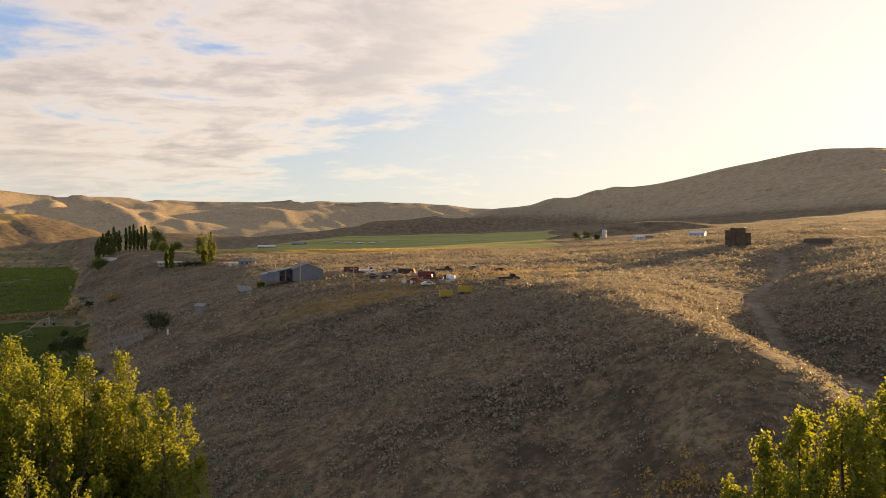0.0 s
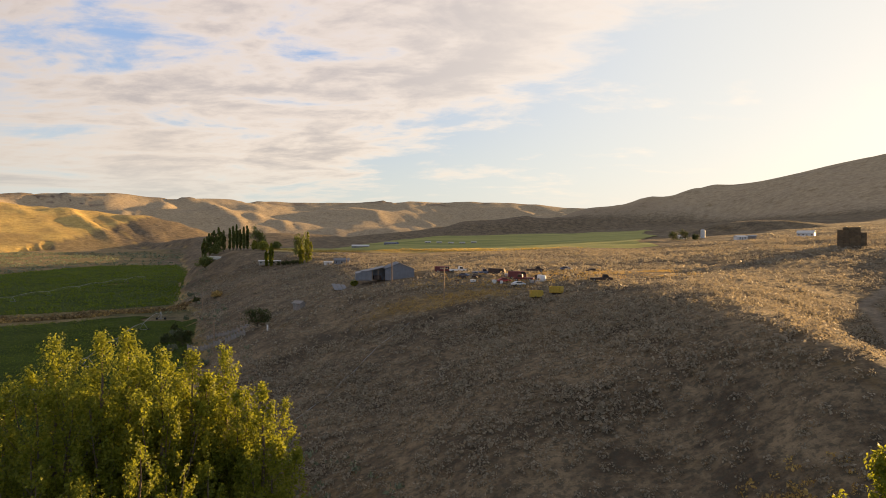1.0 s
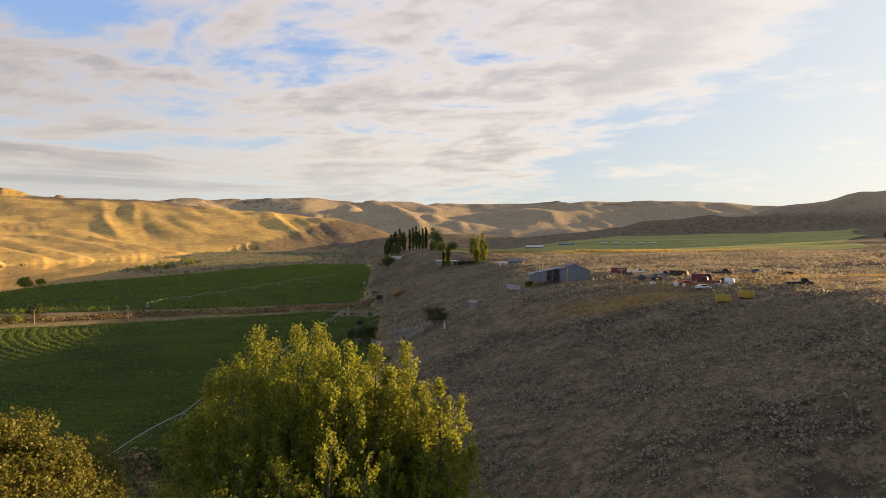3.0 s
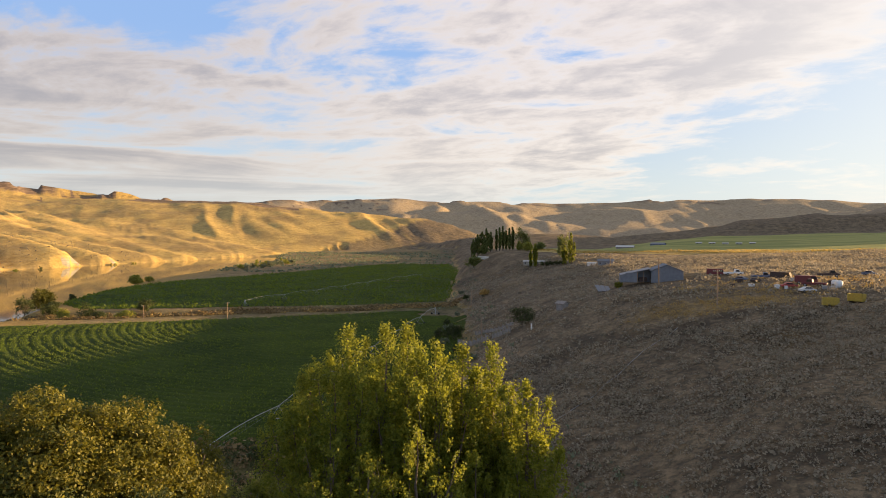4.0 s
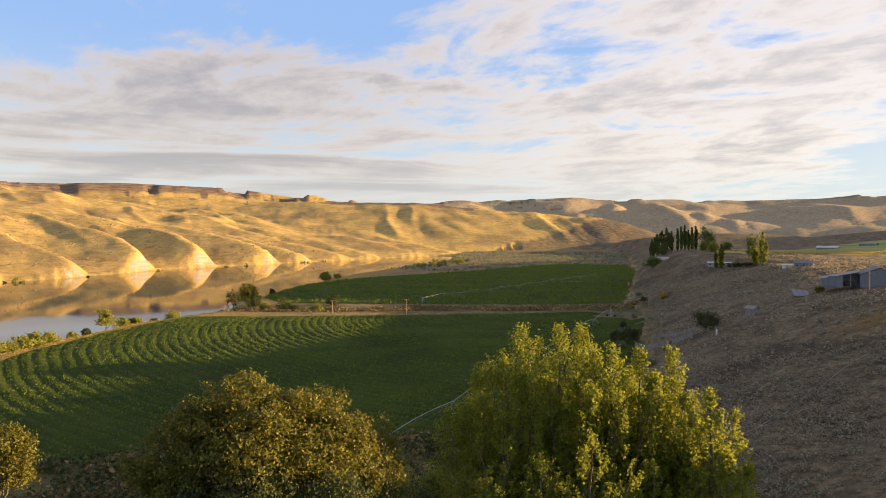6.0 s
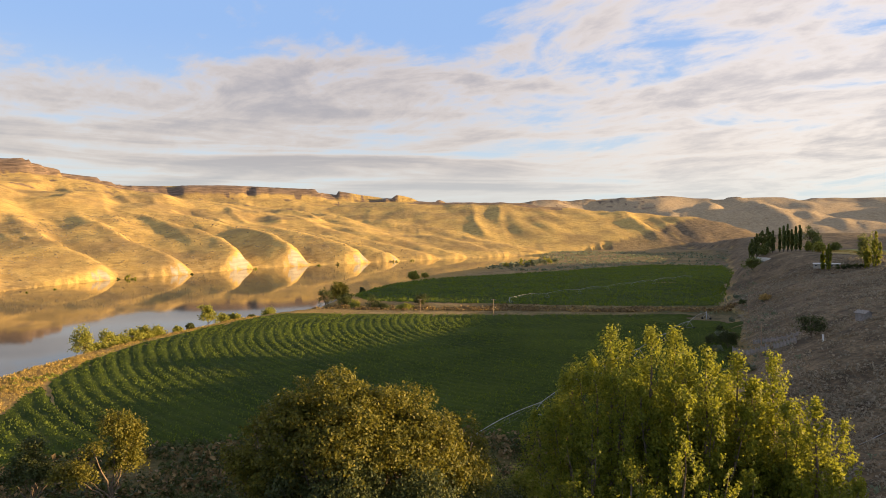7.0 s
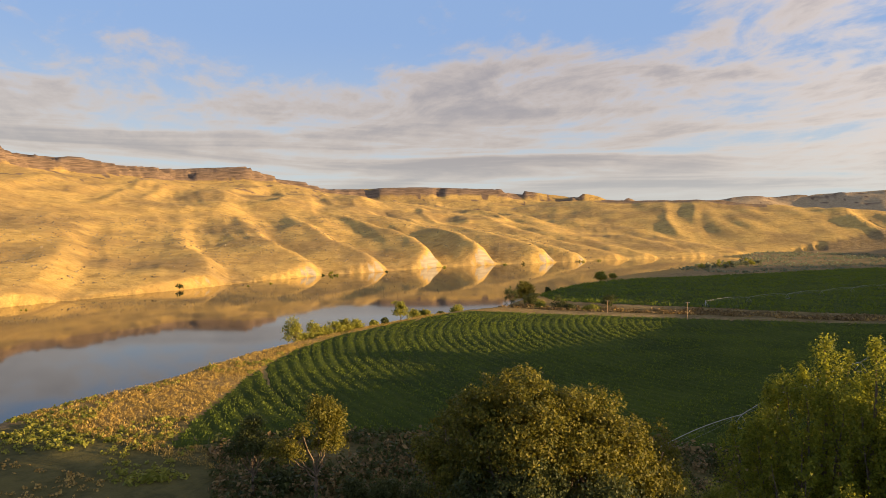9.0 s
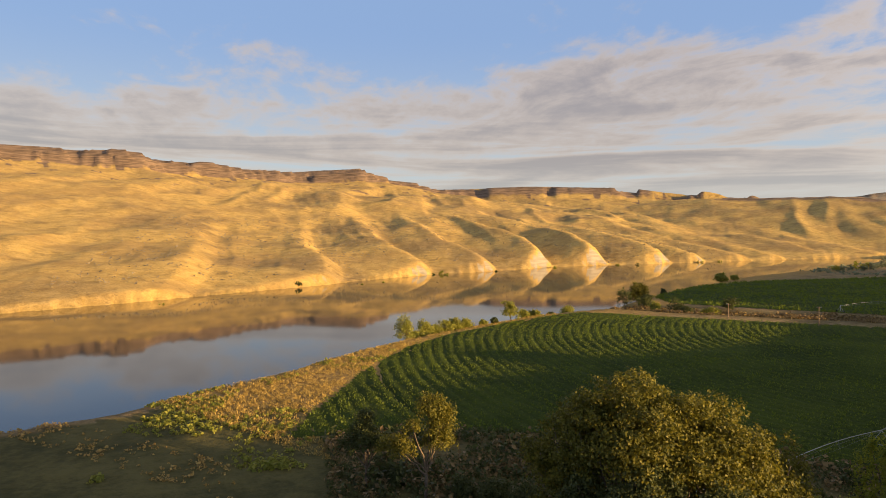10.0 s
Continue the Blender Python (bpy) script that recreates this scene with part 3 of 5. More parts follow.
FAR_FIELD = [(-395, 255), (-440, 270), (-475, 300), (-535, 372), (-575, 470), (-590, 640), (-620, 800), (-640, 940), (-540, 985), (-440, 830), (-330, 620),
             (-240, 440), (-225, 405), (-270, 352), (-335, 298)]
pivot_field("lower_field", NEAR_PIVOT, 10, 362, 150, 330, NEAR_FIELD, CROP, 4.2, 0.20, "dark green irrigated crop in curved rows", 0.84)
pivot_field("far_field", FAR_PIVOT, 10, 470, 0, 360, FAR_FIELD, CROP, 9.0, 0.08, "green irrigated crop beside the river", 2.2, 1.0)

# the upper field on the bench
ux, uy = np.meshgrid(np.arange(-420, 330, 6.0), np.arange(440, 1500, 6.0), indexing="ij")
near_edge = 500 + 0.00075 * (ux - 20) ** 2 + 190 * ss(ux, 60, 300)
far_edge = 1400 - 0.6 * np.maximum(-ux - 100, 0) - 1.1 * np.maximum(ux, 0)
keep = (uy > near_edge) & (ux < 0.165 * uy + 8 * np.sin(uy / 60)) & (uy < far_edge) & (ux > -0.36 * uy - 30)
uz = land(ux, uy) + 0.08 + 0.55 * ss(uy - near_edge, 0, 45) + 0.10 * vnoise(ux / 4, uy / 4, 5)
uf = grid_faces(*ux.shape)
uf = uf[keep.ravel()[uf].all(1)]
used, ids = np.unique(uf, return_inverse=True)
me = mesh_from("upper_field", np.stack([ux, uy, uz], -1).reshape(-1, 3)[used], ids.reshape(-1, 4), UPPER_CROP)
attribute(me, "tint_mask", (ss(uy - near_edge, 70, 20) * ss(ux, 60, -30)).ravel()[used])
tagged(new("upper_field", me), "pale green field with a ripe golden strip", "crop field", kind="structure")

# ---- building helpers ----
def part(name, data, mat, parent, label="", m=None):
    """One mesh object under a thing or a part, from a bmesh or a mesh."""
    if isinstance(data, bmesh.types.BMesh):
        me = bpy.data.meshes.new(name)
        data.to_mesh(me)
        data.free()
        me.materials.append(mat)
        data = me
    ob = new(name, data)
    ob.parent = parent
    if m is not None:
        ob.matrix_basis = m
    return tagged(ob, label)


def thing(name, x, y, z, turn, label, category, group=""):
    ob = new(name)
    ob.matrix_basis = pose(x, y, z, 0, 0, turn)
    return tagged(ob, label, category, group)


def box(size, at=(0, 0, 0), bevel=0.03, m=None, bm=None):
    """A box standing on at, with worn edges."""
    own = bm is None
    bm = bm or bmesh.new()
    made = bmesh.ops.create_cube(bm, size=1.0)["verts"]
    bmesh.ops.scale(bm, vec=size, verts=made)
    bmesh.ops.translate(bm, vec=(at[0], at[1], at[2] + size[2] / 2), verts=made)
    if m is not None:
        bmesh.ops.transform(bm, matrix=m, verts=made)
    if bevel and own:
        bmesh.ops.bevel(bm, geom=list(bm.edges), offset=min(bevel, min(size) * 0.3), segments=1, affect="EDGES", profile=0.5)
    return bm


def prism(outline, y0, y1, bm=None):
    """An outline in x and z, drawn out from y0 to y1."""
    bm = bm or bmesh.new()
    rings = [[bm.verts.new((x, y, z)) for x, z in outline] for y in (y0, y1)]
    bm.faces.new(rings[0])
    bm.faces.new(rings[1][::-1])
    for i in range(len(outline)):
        j = (i + 1) % len(outline)
        bm.faces.new((rings[0][j], rings[0][i], rings[1][i], rings[1][j]))
    return bm


def tubes(paths, sides=6):
    """Tapered tubes along paths of (point, radius), as one mesh's verts and faces."""
    verts, faces = [], []
    for path in paths:
        base, count = len(verts), len(path)
        for k, (p, r) in enumerate(path):
            q = path[min(k + 1, count - 1)][0] - path[max(k - 1, 0)][0]
            turn_to = q.to_track_quat("Z", "Y")
            for i in range(sides):
                a = 2 * math.pi * i / sides
                verts.append(p + turn_to @ Vector((r * math.cos(a), r * math.sin(a), 0)))
        for k in range(count - 1):
            for i in range(sides):
                j = (i + 1) % sides
                faces.append((base + k * sides + i, base + k * sides + j, base + (k + 1) * sides + j, base + (k + 1) * sides + i))
        top = base + (count - 1) * sides
        for i in range(0, sides - 2, 2):
            faces.append((top, top + i + 1, top + i + 2, top + (i + 3) % sides))
    return verts, faces


def tube_mesh(name, paths, mat, sides=6):
    v, f = tubes(paths, sides)
    return mesh_from(name, [tuple(p) for p in v], f, mat)


def bent(p, q, r0, r1, n=5, sway=0.06, rng=random):
    """A slightly crooked limb from p to q."""
    p, q = Vector(p), Vector(q)
    size = (q - p).length
    out = []
    for k in range(n + 1):
        u = k / n
        w_ = sway * size * math.sin(math.pi * u)
        off = Vector((rng.uniform(-1, 1), rng.uniform(-1, 1), rng.uniform(-0.4, 0.4))) * w_ * 0.6
        out.append((p.lerp(q, u) + off, r0 + (r1 - r0) * u))
    return out


def leaf_mesh(name, centres, out, size, mat, rs, wild=0.9, shape=1.5, rise=0.0):
    """Leaves as small diamonds at the centres, facing roughly outward."""
    n = len(centres)
    nrm = out + wild * rs.normal(size=(n, 3)) + np.array([0, 0, 0.25])
    nrm /= np.linalg.norm(nrm, axis=1)[:, None] + 1e-9
    a = np.cross(nrm, rs.normal(size=(n, 3))) + rise * (np.array([0, 0, 1.0]) + 0.6 * out)
    a /= np.linalg.norm(a, axis=1)[:, None] + 1e-9
    b = np.cross(nrm, a)
    s = size * rs.uniform(0.6, 1.35, (n, 1))
    v = np.stack([centres - a * s * shape / 2, centres + b * s / 2 + nrm * s * 0.12, centres + a * s * shape / 2, centres - b * s / 2 + nrm * s * 0.12], 1)
    return mesh_from(name, v.reshape(-1, 3), np.arange(4 * n).reshape(-1, 4), mat, False)


def lobe_leaves(lobes, leaves, per, spread, rs, inner=0.25):
    """Leaf places gathered in sprays over the outside of lobes (centre and half sizes)."""
    lobes = np.asarray(lobes, float)
    area = (lobes[:, 3] * lobes[:, 4] + lobes[:, 3] * lobes[:, 5] + lobes[:, 4] * lobes[:, 5])
    n = max(1, leaves // per)
    which = rs.choice(len(lobes), n, p=area / area.sum())
    d = rs.normal(size=(n, 3))
    d /= np.linalg.norm(d, axis=1)[:, None]
    d[:, 2] = np.where(d[:, 2] < -0.55, -d[:, 2], d[:, 2])
    reach_ = 1 - np.abs(rs.normal(size=(n, 1))) * inner + 0.10 * rs.normal(size=(n, 1))
    c = lobes[which, :3] + d * lobes[which, 3:] * reach_
    which2 = np.repeat(np.arange(n), per)
    pts = c[which2] + rs.normal(size=(len(which2), 3)) * np.asarray(spread)
    o = d[which2]
    return pts, o, c, which


def crooked_tree(name, x, y, tall, lobes, mat, leaves, leaf, label, trunk=0.35, per=34, spread=(0.55, 0.55, 0.45), seed=1, group="", fork=0.3, sink=0.3, category="tree"):
    """A spreading tree: trunk, limbs to its lobes, twigs to the sprays of leaves."""
    rs, rng = np.random.RandomState(seed), random.Random(seed)
    z = height(x, y) - sink
    t = thing(name, x, y, z, 0, label, category, group)
    fork_at = Vector((0.2 * trunk, 0, tall * fork))
    paths = [bent((0, 0, 0), fork_at, trunk, trunk * 0.75, 4, 0.05, rng)]
    pts, o, sprays, which = lobe_leaves(lobes, leaves, per, spread, rs)
    for i, (cx, cy, cz, *_r) in enumerate(lobes):
        paths.append(bent(fork_at * rng.uniform(0.75, 1.0), (cx, cy, cz), trunk * 0.5, trunk * 0.13, 6, 0.09, rng))
    for k in range(0, len(sprays), max(1, len(sprays) // 55)):
        c = Vector(lobes[which[k]][:3])
        paths.append(bent(c.lerp(fork_at, 0.15), sprays[k], trunk * 0.14, trunk * 0.03, 3, 0.08, rng))
    part("trunk", tube_mesh("trunk", paths, BARK, 5 if leaf < 0.3 else 4), BARK, t)
    part("crown", leaf_mesh("crown", pts, o, leaf, mat, rs), mat, t)
    return t


def poplar(name, x, y, tall, radius, mat, leaves, leaf, label, seed=1, group="", spires=5, per=26, low=0.1, lean=(0, 0)):
    """An upright tree: rising limbs, each the core of a narrow spire of leaves."""
    rs, rng = np.random.RandomState(seed), random.Random(seed)
    z = height(x, y) - 0.3
    t = thing(name, x, y, z, 0, label, "tree", group)
    stems = [(0.0, 0.0, 1.0, 0.62)]
    for k in range(spires - 1):
        a = 2 * math.pi * (k + 0.3 * rng.random()) / max(1, spires - 1)
        d = radius * rng.uniform(0.38, 0.68)
        stems.append((d * math.cos(a), d * math.sin(a), rng.uniform(0.70, 0.93), rng.uniform(0.40, 0.52)))
    paths, pts, outs = [bent((0, 0, 0), (lean[0], lean[1], tall * 0.97), 0.022 * tall, 0.03, 8, 0.02, rng)], [], []
    weight = np.array([s[3] ** 1.3 * s[2] for s in stems])
    for (sx, sy, sh, sr), wgt in zip(stems, weight / weight.sum()):
        top = tall * sh
        if sx or sy:
            paths.append(bent((0, 0, tall * rng.uniform(0.05, 0.22)), (sx, sy, top * 0.96), 0.009 * tall, 0.02, 7, 0.04, rng))
        n = int(leaves * wgt) // per
        h = low + (1 - low) * rs.power(1.35, n)
        ang = rs.uniform(0, 2 * math.pi, n)
        prof = np.sin(math.pi * np.clip(0.10 + 0.9 * h, 0, 1)) ** 0.55 * (1 - 0.25 * h)
        rad = radius * sr * prof * (0.75 + 0.35 * vnoise(ang * 1.6 + 5 * sx, h * 7, seed)) * (1 - np.abs(rs.normal(size=n)) * 0.25)
        u = np.clip(h, 0.0, 1)
        cx, cy, cz = sx * np.minimum(1, 0.35 + u) + rad * np.cos(ang) + lean[0] * u, sy * np.minimum(1, 0.35 + u) + rad * np.sin(ang) + lean[1] * u, h * top
        c = np.stack([cx, cy, cz], -1)
        idx = np.repeat(np.arange(n), per)
        s_ = 0.008 * tall + 0.09
        # sprays point upward: leaves strung along a short rising twig
        twig = rs.uniform(-1, 1, (len(idx), 1)) * np.stack([0.35 * np.cos(ang), 0.35 * np.sin(ang), np.ones(n)], -1)[idx] * s_ * 2.0
        pts.append(c[idx] + twig + rs.normal(size=(len(idx), 3)) * s_ * 0.7)
        outs.append(np.stack([np.cos(ang), np.sin(ang), np.full(n, 0.3)], -1)[idx])
        for k in range(0, n, max(1, n // 8)):
            paths.append(bent((sx * 0.8, sy * 0.8, max(0.4, cz[k] - 0.08 * tall)), c[k], 0.04, 0.012, 3, 0.05, rng))
    part("trunk", tube_mesh("trunk", paths, BARK, 5 if leaf < 0.3 else 4), BARK, t)
    part("crown", leaf_mesh("crown", np.concatenate(pts), np.concatenate(outs), leaf, mat, rs), mat, t)
    return t


def bush(name, x, y, size, mat, leaves, leaf, label, seed=1, group="", tall=1.0, category="bush"):
    rs = np.random.RandomState(seed)
    lobes = []
    for k in range(5):
        a, d = rs.uniform(0, 6.28), rs.uniform(0.1, 0.55) * size
        r = size * rs.uniform(0.38, 0.6)
        lobes.append((d * math.cos(a), d * math.sin(a), r * tall * rs.uniform(0.7, 1.0), r, r, r * tall))
    return crooked_tree(name, x, y, size * tall, lobes, mat, leaves, leaf, label, 0.06 * size, 22, (size * 0.09,) * 3, seed, group, 0.15, 0.1, category)


def at(az, r):
    return -r * math.sin(radians(az)), r * math.cos(radians(az))


# ---- trees at the foot of the slope ----
for k, (az, r, top, rad, seed) in enumerate([(37.2, 84, 35.7, 6.3, 3), (34.0, 81, 35.9, 5.3, 4), (32.2, 87, 35.1, 5.6, 5), (29.9, 80, 33.9, 4.6, 6), (27.6, 84, 32.9, 4.6, 14), (25.2, 84, 33.4, 4.5, 7),
                                             (22.3, 81, 29.1, 4.1, 8), (40.2, 87, 30.3, 5.3, 9), (38.6, 78, 26.7, 5.0, 10), (31.4, 72, 26.6, 5.3, 11), (26.5, 75, 22.7, 4.5, 12), (35.5, 71, 23.3, 5.2, 13)]):
    x, y = at(az, r)
    poplar("poplar_tree", x, y, top - height(x, y), rad * 1.5, POPLAR_LEAF, 23000 if k < 8 else 8000, 0.22, "tall yellow-green poplar in a dense clump at the slope's foot", seed, "poplars at the foot of the slope", 9)
for k, (az, r, top, rad, seed) in enumerate([(-30.4, 60, 34.6, 4.6, 21), (-33.0, 63, 34.8, 4.6, 22), (-27.6, 58, 33.0, 4.0, 23), (-25.2, 57, 31.0, 3.6, 24), (-23.3, 55, 27.5, 3.0, 26), (-36.0, 60, 34.0, 4.5, 25)]):
    x, y = at(az, r)
    poplar("poplar_tree", x, y, top - height(x, y), rad * 1.3, POPLAR_LEAF, 13000, 0.23, "yellow-green poplar with loose rising sprays", seed, "poplars beside the nose", 5)


def crown_lobes(seed, wide, tall, base, count):
    rs = np.random.RandomState(seed)
    lobes = []
    for k in range(count):
        a, d = 2 * math.pi * k / count + rs.uniform(-0.4, 0.4), wide * rs.uniform(0.25, 0.72)
        h = base + (tall - base) * (1 - 0.55 * (d / wide) ** 2) * rs.uniform(0.62, 0.95)
        r = wide * rs.uniform(0.28, 0.42)
        lobes.append((d * math.cos(a), d * math.sin(a), h - 0.3 * r, r, r, r * 0.8))
    lobes.append((0, 0, tall - wide * 0.32, wide * 0.4, wide * 0.4, wide * 0.32))
    return lobes


for az, r, top, wide, leaves, seed in [(60.2, 71, 33.0, 9.0, 42000, 31), (55.0, 71, 31.2, 8.2, 34000, 32), (50.8, 74, 27.6, 6.4, 16000, 33), (65.0, 75, 27.8, 5.6, 16000, 34)]:
    x, y = at(az, r)
    tall = top - height(x, y)
    crooked_tree("elm_tree", x, y, tall, crown_lobes(seed, wide, tall, tall * 0.42, 26), ELM_LEAF, leaves, 0.22, "broad olive-green elm with bare lower limbs", 0.5, 46, (0.42, 0.42, 0.30), seed, "elms below the slope")
# added dark-leaved trees: shade on the elms' lower crowns put into colour
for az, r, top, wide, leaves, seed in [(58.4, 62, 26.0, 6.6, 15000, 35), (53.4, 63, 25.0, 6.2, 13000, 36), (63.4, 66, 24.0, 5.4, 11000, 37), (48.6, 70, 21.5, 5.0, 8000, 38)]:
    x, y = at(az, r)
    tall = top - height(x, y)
    crooked_tree("elm_shade_tree", x, y, tall, crown_lobes(seed, wide, tall, tall * 0.35, 18), DARK_LEAF, leaves, 0.2, "added dark-leaved tree standing for the elms' shaded lower crowns", 0.35, 30, (0.4, 0.4, 0.4), seed, "thicket trees")
x, y = at(76.9, 113)
crooked_tree("elm_tree", x, y, 17.5, [(0.5, 0.6, 15.0, 2.6, 2.6, 2.2), (1.0, 2.2, 12.4, 2.2, 2.4, 2.0), (0.6, -5.6, 9.4, 2.4, 2.8, 1.6), (-0.6, 2.4, 9.4, 2.2, 2.6, 2.0), (1.0, -2.6, 12.4, 1.2, 1.4, 1.2), (1.4, 2.6, 14.4, 1.6, 1.7, 1.5), (0.4, -3.6, 8.6, 1.5, 1.8, 1.1)],
             ELM_LEAF, 12000, 0.24, "young lopsided elm with golden-lit sprays", 0.35, 26, (0.42, 0.42, 0.4), 41)
# this elm's shade is put into its dark leaf colour
x, y = at(81.9, 118)
crooked_tree("elm_tree", x, y, 13.5, crown_lobes(42, 4.6, 13.5, 3.0, 8), DARK_LEAF, 8000, 0.24, "elm with several stems, its shade put into dark leaves", 0.3, 26, (0.42, 0.42, 0.4), 42)
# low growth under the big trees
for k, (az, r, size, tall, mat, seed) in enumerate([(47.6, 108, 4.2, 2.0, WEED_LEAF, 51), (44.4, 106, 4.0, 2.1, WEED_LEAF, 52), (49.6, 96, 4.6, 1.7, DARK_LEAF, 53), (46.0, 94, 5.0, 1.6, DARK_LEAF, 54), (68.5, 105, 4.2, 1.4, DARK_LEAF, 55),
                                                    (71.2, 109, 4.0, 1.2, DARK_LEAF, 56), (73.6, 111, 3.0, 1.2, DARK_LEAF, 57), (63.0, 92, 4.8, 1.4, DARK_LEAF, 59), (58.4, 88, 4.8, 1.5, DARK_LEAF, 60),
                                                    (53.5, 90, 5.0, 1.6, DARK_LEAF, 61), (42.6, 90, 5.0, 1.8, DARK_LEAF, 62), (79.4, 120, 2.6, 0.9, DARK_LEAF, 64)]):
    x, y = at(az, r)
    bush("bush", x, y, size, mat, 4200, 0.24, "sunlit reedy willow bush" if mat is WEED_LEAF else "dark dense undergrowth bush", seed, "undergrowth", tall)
for az, r, top, seed in [(53.0, 80, 18.5, 71), (57.8, 82, 16.5, 72), (51.5, 78, 16.0, 73), (60.5, 84, 15.5, 74)]:
    x, y = at(az, r)
    poplar("sapling", x, y, top - height(x, y), 2.0, OLIVE_LEAF, 2600, 0.24, "slender grey-green sapling below the elms", seed, "saplings below the elms", 2)
rng = random.Random(7)
for az, r, turn_, size in [(78.5, 112, 20, 4.5), (78.1, 108, 100, 3.4), (85.5, 112, 60, 3.0), (77.4, 100, 160, 5.0)]:
    x, y = at(az, r)
    log = thing("fallen_branch", x, y, height(x, y) + 0.15, turn_, "bleached fallen branch on the grass", "branch", "fallen branches")
    part("limb", tube_mesh("limb", [bent((0, 0, 0), (size, 0, 0.5), 0.16, 0.05, 5, 0.08, rng), bent((size * 0.4, 0, 0.2), (size * 0.75, size * 0.3, 0.9), 0.09, 0.03, 3, 0.05, rng)], GREY_WOOD), GREY_WOOD, log)


# ---- barn and yard on the bench ----
def corrugated(width, tall, pitch=0.5, deep=0.06):
    """A ribbed sheet in x and z, with its thickness."""
    bm = bmesh.new()
    n = max(2, int(width / pitch) * 2)
    front, back = [], []
    for i in range(n + 1):
        x, y = -width / 2 + width * i / n, (-deep if i % 2 else 0.0)
        front.append((bm.verts.new((x, y, 0)), bm.verts.new((x, y, tall))))
        back.append((bm.verts.new((x, 0.06, 0)), bm.verts.new((x, 0.06, tall))))
    for i in range(n):
        bm.faces.new((front[i][0], front[i + 1][0], front[i + 1][1], front[i][1]))
        bm.faces.new((back[i + 1][0], back[i][0], back[i][1], back[i + 1][1]))
    for i in range(n):
        bm.faces.new((front[i][1], front[i + 1][1], back[i + 1][1], back[i][1]))
    return bm


def barn(x, y, turn_):
    z = height(x, y) - 0.5
    b = thing("barn", x, y, z, turn_, "grey corrugated steel barn with an open lean-to bay", "barn")
    b.scale = (0.88, 0.88, 0.88)
    wide, deep, eave, ridge = 13.0, 17.0, 5.0, 7.6
    part("gable_wall", prism([(-6.5, 0), (6.5, 0), (6.5, eave), (0, ridge), (-6.5, eave)], 0, 0.25), BARN_METAL, b)
    part("gable_wall", prism([(-6.5, 0), (6.5, 0), (6.5, eave), (0, ridge), (-6.5, eave)], deep - 0.25, deep), BARN_METAL, b)
    part("side_wall", box((0.25, deep - 0.5, eave), (6.375, deep / 2, 0)), BARN_METAL, b)
    for side in (1, -1):
        slope = math.atan2(ridge - eave, 6.5)
        roof = part("roof", corrugated(deep + 0.8, 7.35, 0.6, 0.07), BARN_METAL, b, "pale steel roof sheeting")
        roof.matrix_basis = Matrix.Translation((side * 6.9, deep / 2, eave - 0.08)) @ Matrix.Rotation(side * math.pi / 2, 4, "Z") @ Matrix.Rotation(-(math.pi / 2 - slope), 4, "X")
    for k in range(9):
        part("batten", box((0.10, 0.10, 4.6 + 2.6 * (1 - abs(k - 4) / 4.4)), (-6 + 1.5 * k, -0.05, 0.1), 0.01), BARN_METAL, b)
    # open bay and the lower wing beside it
    part("lean_to_roof", prism([(-6.5, 5.9), (-6.5, 5.7), (-19, 2.9), (-19, 3.1)], 0.5, deep - 2), BARN_METAL, b, "sloping roof of the lean-to")
    part("wing_wall", prism([(-19, 0), (-12.2, 0), (-12.2, 4.3), (-19, 2.85)], 0.7, 0.95), BARN_METAL, b)
    part("wing_end", box((0.25, deep - 3.2, 2.8), (-18.8, deep / 2 - 0.6, 0)), BARN_METAL, b)
    part("back_wall", prism([(-18.6, 0), (-6.6, 0), (-6.6, 5.6), (-18.6, 2.8)], 5.2, 5.45), BARN_METAL, b)
    for px_ in (-12.0, -9.4):
        part("post", box((0.22, 0.22, 4.9), (px_, 0.8, 0), 0.02), POLE_WOOD, b)
    part("door", box((2.6, 0.12, 4.0), (-15.6, 0.62, 0.1), 0.02), BARN_METAL, b, "dull sheet steel sliding door")
    part("hay_bales", box((3.4, 2.2, 1.8), (-9.6, 3.6, 0.3), 0.2), DARK_STEEL, b, "dark farm gear inside the bay")
    for px_ in (-3.4, 1.2):
        part("roof_vent", box((0.5, 0.5, 0.8), (px_, deep * 0.3, 6.3), 0.05), GALV, b)
    return b


barn(-51.4, 261, 17)
bx, by = -75, 256
sheet_thing = thing("roof_sheet", bx, by, height(bx, by) + 0.35, 25, "fallen pale steel roofing sheets on the slope", "roofing")
for k in range(3):
    part("panel", corrugated(1.6, 9.0 - k, 0.4, 0.05), BARN_METAL, sheet_thing, m=Matrix.Translation((1.7 * k, 0, 0.2 + 0.05 * k)) @ Matrix.Rotation(radians(-78), 4, "X") @ Matrix.Rotation(radians(3 * k), 4, "Z"))


